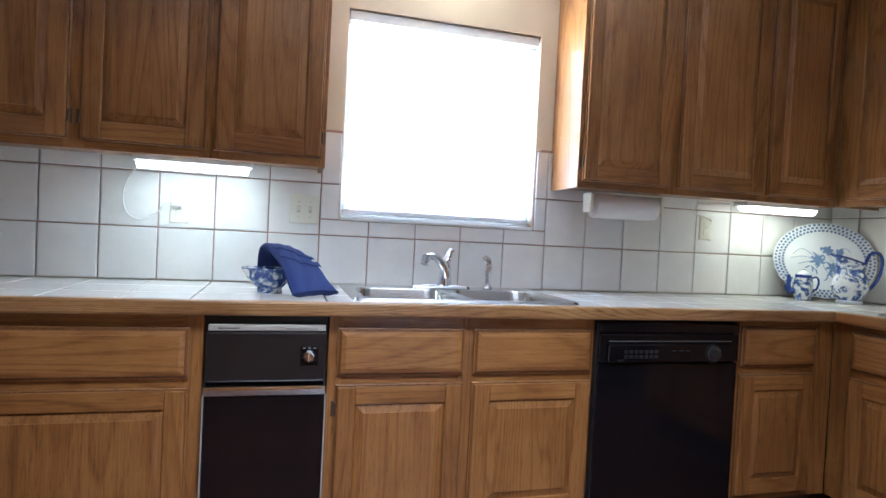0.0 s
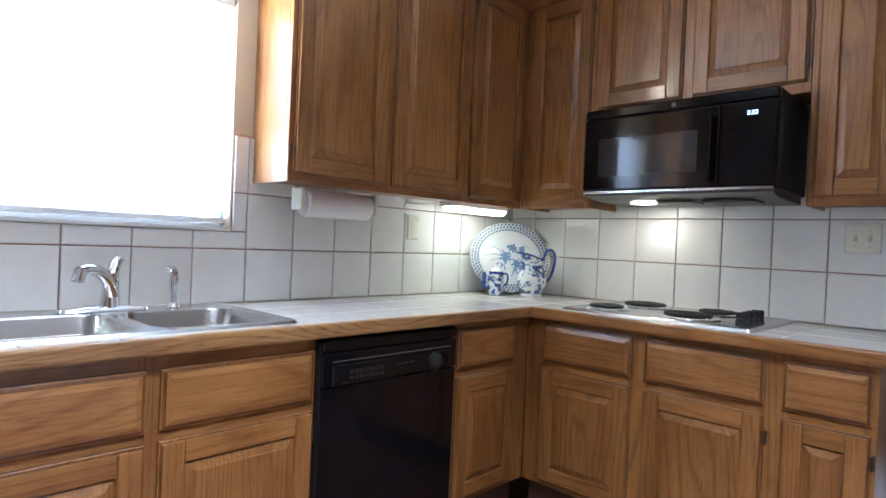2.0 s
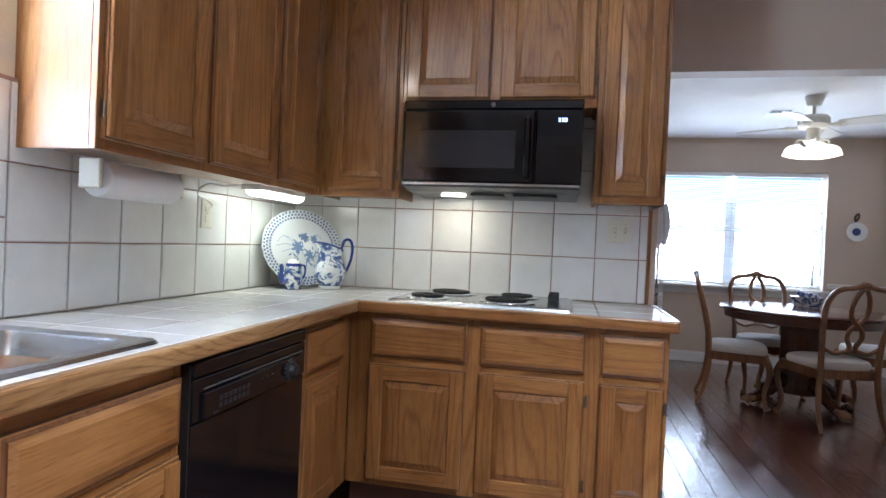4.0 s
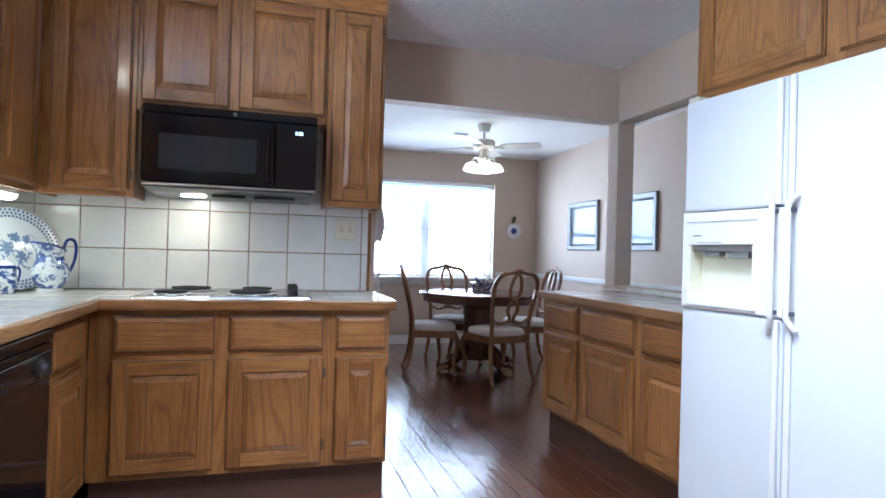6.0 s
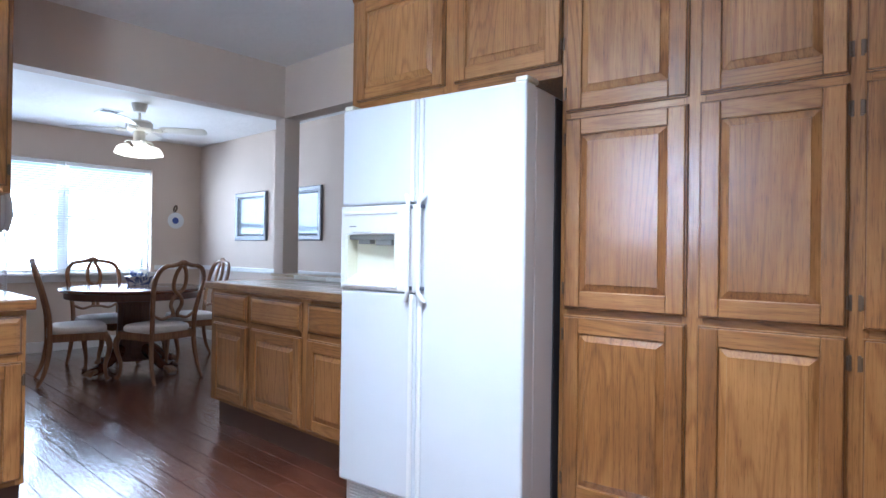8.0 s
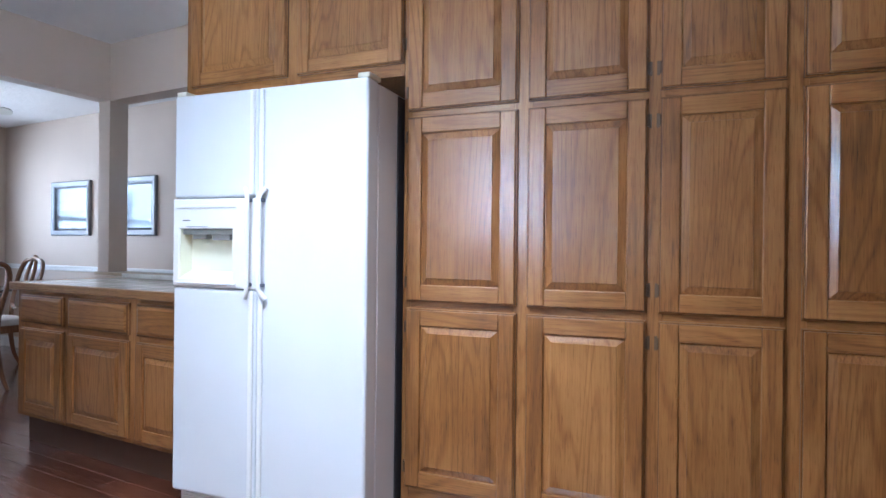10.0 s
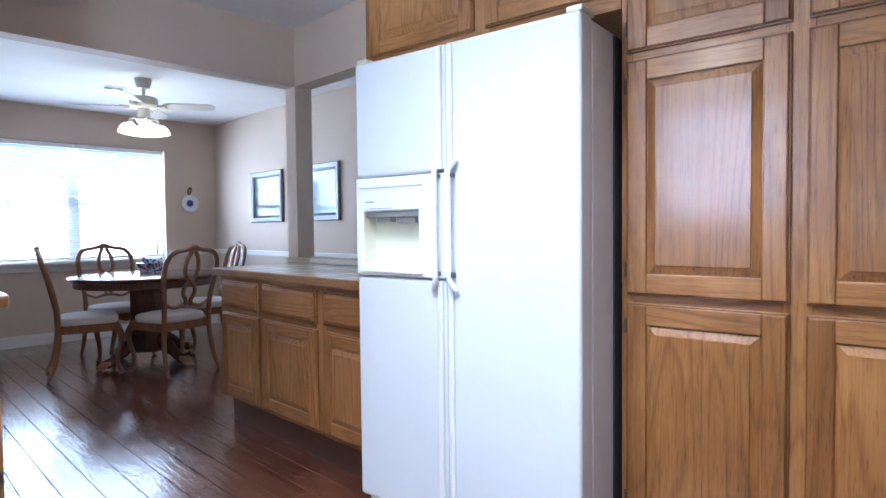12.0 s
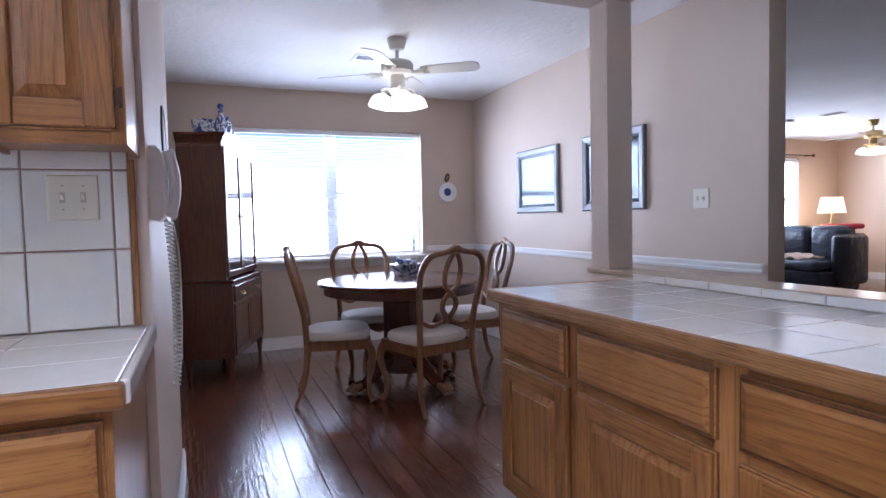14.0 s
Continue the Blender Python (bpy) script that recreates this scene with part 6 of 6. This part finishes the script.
for y in (-9.17, -7.73):
    bm = bmesh.new()
    lathe(bm, [(0.006, -0.03), (0.024, -0.015), (0.026, 0.01), (0.006, 0.03)], (8.31, y, 2.155), 12)
    part("finial", bm, BRONZE, rd, smooth=True)
for y in (-9.05, -7.85):
    part("rod_bracket", boxes((8.30, 8.379, y - 0.008, y + 0.008, 2.14, 2.16)), BRONZE, rd)


# ---- tiles and planks ----
def tile_at(F, cache, parent, u0, u1, z0, z1, m, thick=0.009, gap=0.0023, name="tile"):
    """One bevelled tile on a wall plane; alike tiles share a mesh."""
    key = (round(u1 - u0, 3), round(z1 - z0, 3), F.side, m.name)
    if key not in cache:
        bm = bmesh.new()
        G = Face(F.side, 0.0)
        hu, hz = (u1 - u0) / 2 - gap, (z1 - z0) / 2 - gap
        G.nest(bm, -hu, hu, -hz, hz, [(0, -0.002), (0, thick - 0.002), (0.003, thick)])
        cache[key] = mesh_of(name, bm, m)
    o = new(name, cache[key])
    o.parent = parent
    o.matrix_parent_inverse = Matrix()
    o.location = F.p((u0 + u1) / 2, 0, (z0 + z1) / 2) - HOME.get(parent.name, Vector())
    return o


def grid(F, parent, us, zs, m, skip=()):
    """Tiles between the joints us and zs, cut round the rectangles in skip."""
    cache = {}
    for a, b in zip(us, us[1:]):
        for c, d in zip(zs, zs[1:]):
            pieces = [(a, b, c, d)]
            for s0, s1, t0, t1 in skip:
                if c < t1 and d > t0 and a < s1 and b > s0:
                    pieces = [(a, b, c, min(d, t0)), (a, min(b, s0), max(c, t0), d), (max(a, s1), b, max(c, t0), d)]
            for a2, b2, c2, d2 in pieces:
                if b2 - a2 > 0.015 and d2 - c2 > 0.015:
                    tile_at(F, cache, parent, a2, b2, c2, d2, m)


T = 0.2005
bsn = thing("backsplash_north", (0.8, 2.72, 0.92), "white square wall tiles with brown joints over the sink counter", "backsplash", kind="structure")
part("grout", boxes((-1.3, 0.425, 2.7165, 2.7195, 0.9225, 1.548), (1.292, 2.995, 2.7165, 2.7195, 0.9225, 1.548), (0.425, 1.292, 2.7165, 2.7195, 0.9225, 1.186)), GROUT, bsn)
part("joint_cap", boxes((0.345, 0.425, 2.708, 2.7165, 1.541, 1.552), (1.308, 1.366, 2.708, 2.7165, 1.541, 1.552)), GROUT, bsn, "reddish top joint of the tiles")
us = [-1.3] + [0.5475 + T * k for k in range(-9, 13) if 0.5475 + T * k < 2.97] + [2.994]
grid(Face("N", 2.7165), bsn, us, [0.922, 1.122, 1.332, 1.545], TILE, [(0.425, 1.293, 1.187, 2.2)])
bse = thing("backsplash_east", (3.0, 1.8, 0.92), "white square wall tiles with brown joints behind the cooktop", "backsplash", kind="structure")
part("grout", boxes((2.9965, 2.9995, 0.907, 2.7165, 0.9225, 1.83)), GROUT, bse)
us = [0.908] + [0.946 + 0.2005 * k for k in range(0, 9)] + [2.708]
grid(Face("E", 2.9965), bse, us, [0.922, 1.1285, 1.337, 1.545, 1.75, 1.83], TILE)
part("wood_edge", boxes((2.985, 2.9995, 0.893, 0.9065, 0.923, 1.365), bevel=0.002), OAK_Z, bse, "oak edge strip of the tiles")


def top_tiles(parent, xs, ys, m, hole=None, gap=0.0022):
    cache = {}
    for a, b in zip(xs, xs[1:]):
        for c, d in zip(ys, ys[1:]):
            if hole and a < hole[1] and b > hole[0] and c < hole[3] and d > hole[2]:
                pieces = [(a, min(b, hole[0]), c, d), (max(a, hole[1]), b, c, d), (max(a, hole[0]), min(b, hole[1]), c, min(d, hole[2])), (max(a, hole[0]), min(b, hole[1]), max(c, hole[3]), d)]
            else:
                pieces = [(a, b, c, d)]
            for x0, x1, y0, y1 in pieces:
                if x1 - x0 < 0.012 or y1 - y0 < 0.012:
                    continue
                key = (round(x1 - x0, 3), round(y1 - y0, 3))
                if key not in cache:
                    bm = bmesh.new()
                    hx, hy = (x1 - x0) / 2 - gap, (y1 - y0) / 2 - gap
                    box(bm, -hx, hx, -hy, hy, -0.004, 0.004, 0.0015)
                    cache[key] = mesh_of("tile", bm, m)
                o = new("tile", cache[key])
                o.parent = parent
                o.location = Vector(((x0 + x1) / 2, (y0 + y1) / 2, 0.9165)) - HOME[parent.name]


xs = [-1.3] + [0.5475 + T * k for k in range(-9, 10) if 0.5475 + T * k < 2.36] + [2.376]
top_tiles(ct, xs, [2.1255, 2.3015, 2.510, 2.7165], TILE_C, (SX0 - 0.004, SX1 + 0.004, SY0 - 0.004, SY1 + 0.004))
top_tiles(ct, [2.376, 2.585, 2.79, 2.9965], [0.8765] + [0.946 + 0.2005 * k for k in range(1, 9)] + [2.7165], TILE_C, (2.44, 2.93, 1.27, 1.97))
xs = [1.70] + [1.77 + 0.206 * k for k in range(0, 7)] + [3.199]
top_tiles(pt, xs, [-0.882, -0.69, -0.485, -0.279], TILE_C)
lt = {}
for k in range(7):
    a, b = 1.72 + k * 0.206, 1.72 + (k + 1) * 0.206
    tile_at(Face("S", -0.885), lt, pt, a, min(b, 3.14), 0.921, 0.953, TILE_C, 0.010, 0.002)

fl = thing("floor", (1.5, 0.5, 0), "dark reddish-brown hand-scraped wooden plank floor", "floor", kind="structure")
PW = 0.127
rnd = random.Random(5)
near, far = [], []
row = 0
y = -9.9
while y < 2.72:
    x = -2.5 - rnd.random() * 1.2
    while x < 8.38:
        ln = rnd.choice([0.61, 0.91, 1.22, 1.22])
        a, b = max(x, -2.5), min(x + ln, 8.38)
        if b - a > 0.02:
            cx, cy = (a + b) / 2, y + PW / 2
            if -1.1 < cy < 1.2 and 1.2 < cx < 6.9:
                near.append((a, b, y, min(y + PW, 2.72), cx))
            else:
                far.append((a, b, y, min(y + PW, 2.72)))
        x += ln
    y += PW
near.sort(key=lambda r: abs(r[4] - 4.0))
for r in near[290:]:
    far.append(r[:4])
cache = {}
for a, b, c, d, _ in near[:290]:
    key = (round(b - a, 3), round(d - c, 3))
    if key not in cache:
        bm = bmesh.new()
        box(bm, -(b - a) / 2 + 0.0007, (b - a) / 2 - 0.0007, -(d - c) / 2 + 0.0007, (d - c) / 2 - 0.0007, -0.006, 0.0, 0.0016)
        cache[key] = mesh_of("plank", bm, FLOOR)
    o = new("plank", cache[key])
    o.parent = fl
    o.location = Vector(((a + b) / 2, (c + d) / 2, 0)) - HOME["floor"]
verts, faces = [], []
for a, b, c, d in far:
    i = len(verts)
    g, v = 0.0007, 0.0016
    verts += [(a + g, c + g, -0.002), (b - g, c + g, -0.002), (b - g, d - g, -0.002), (a + g, d - g, -0.002),
              (a + g + v, c + g + v, 0), (b - g - v, c + g + v, 0), (b - g - v, d - g - v, 0), (a + g + v, d - g - v, 0)]
    faces += [(i + 4, i + 5, i + 6, i + 7), (i, i + 1, i + 5, i + 4), (i + 1, i + 2, i + 6, i + 5), (i + 2, i + 3, i + 7, i + 6), (i + 3, i, i + 4, i + 7)]
me = bpy.data.meshes.new("far_planks")
me.from_pydata([tuple(Vector(v) - HOME["floor"]) for v in verts], [], faces)
me.materials.append(FLOOR)
o = new("far_planks", me)
o.parent = fl
tagged(o, kind="stuff")
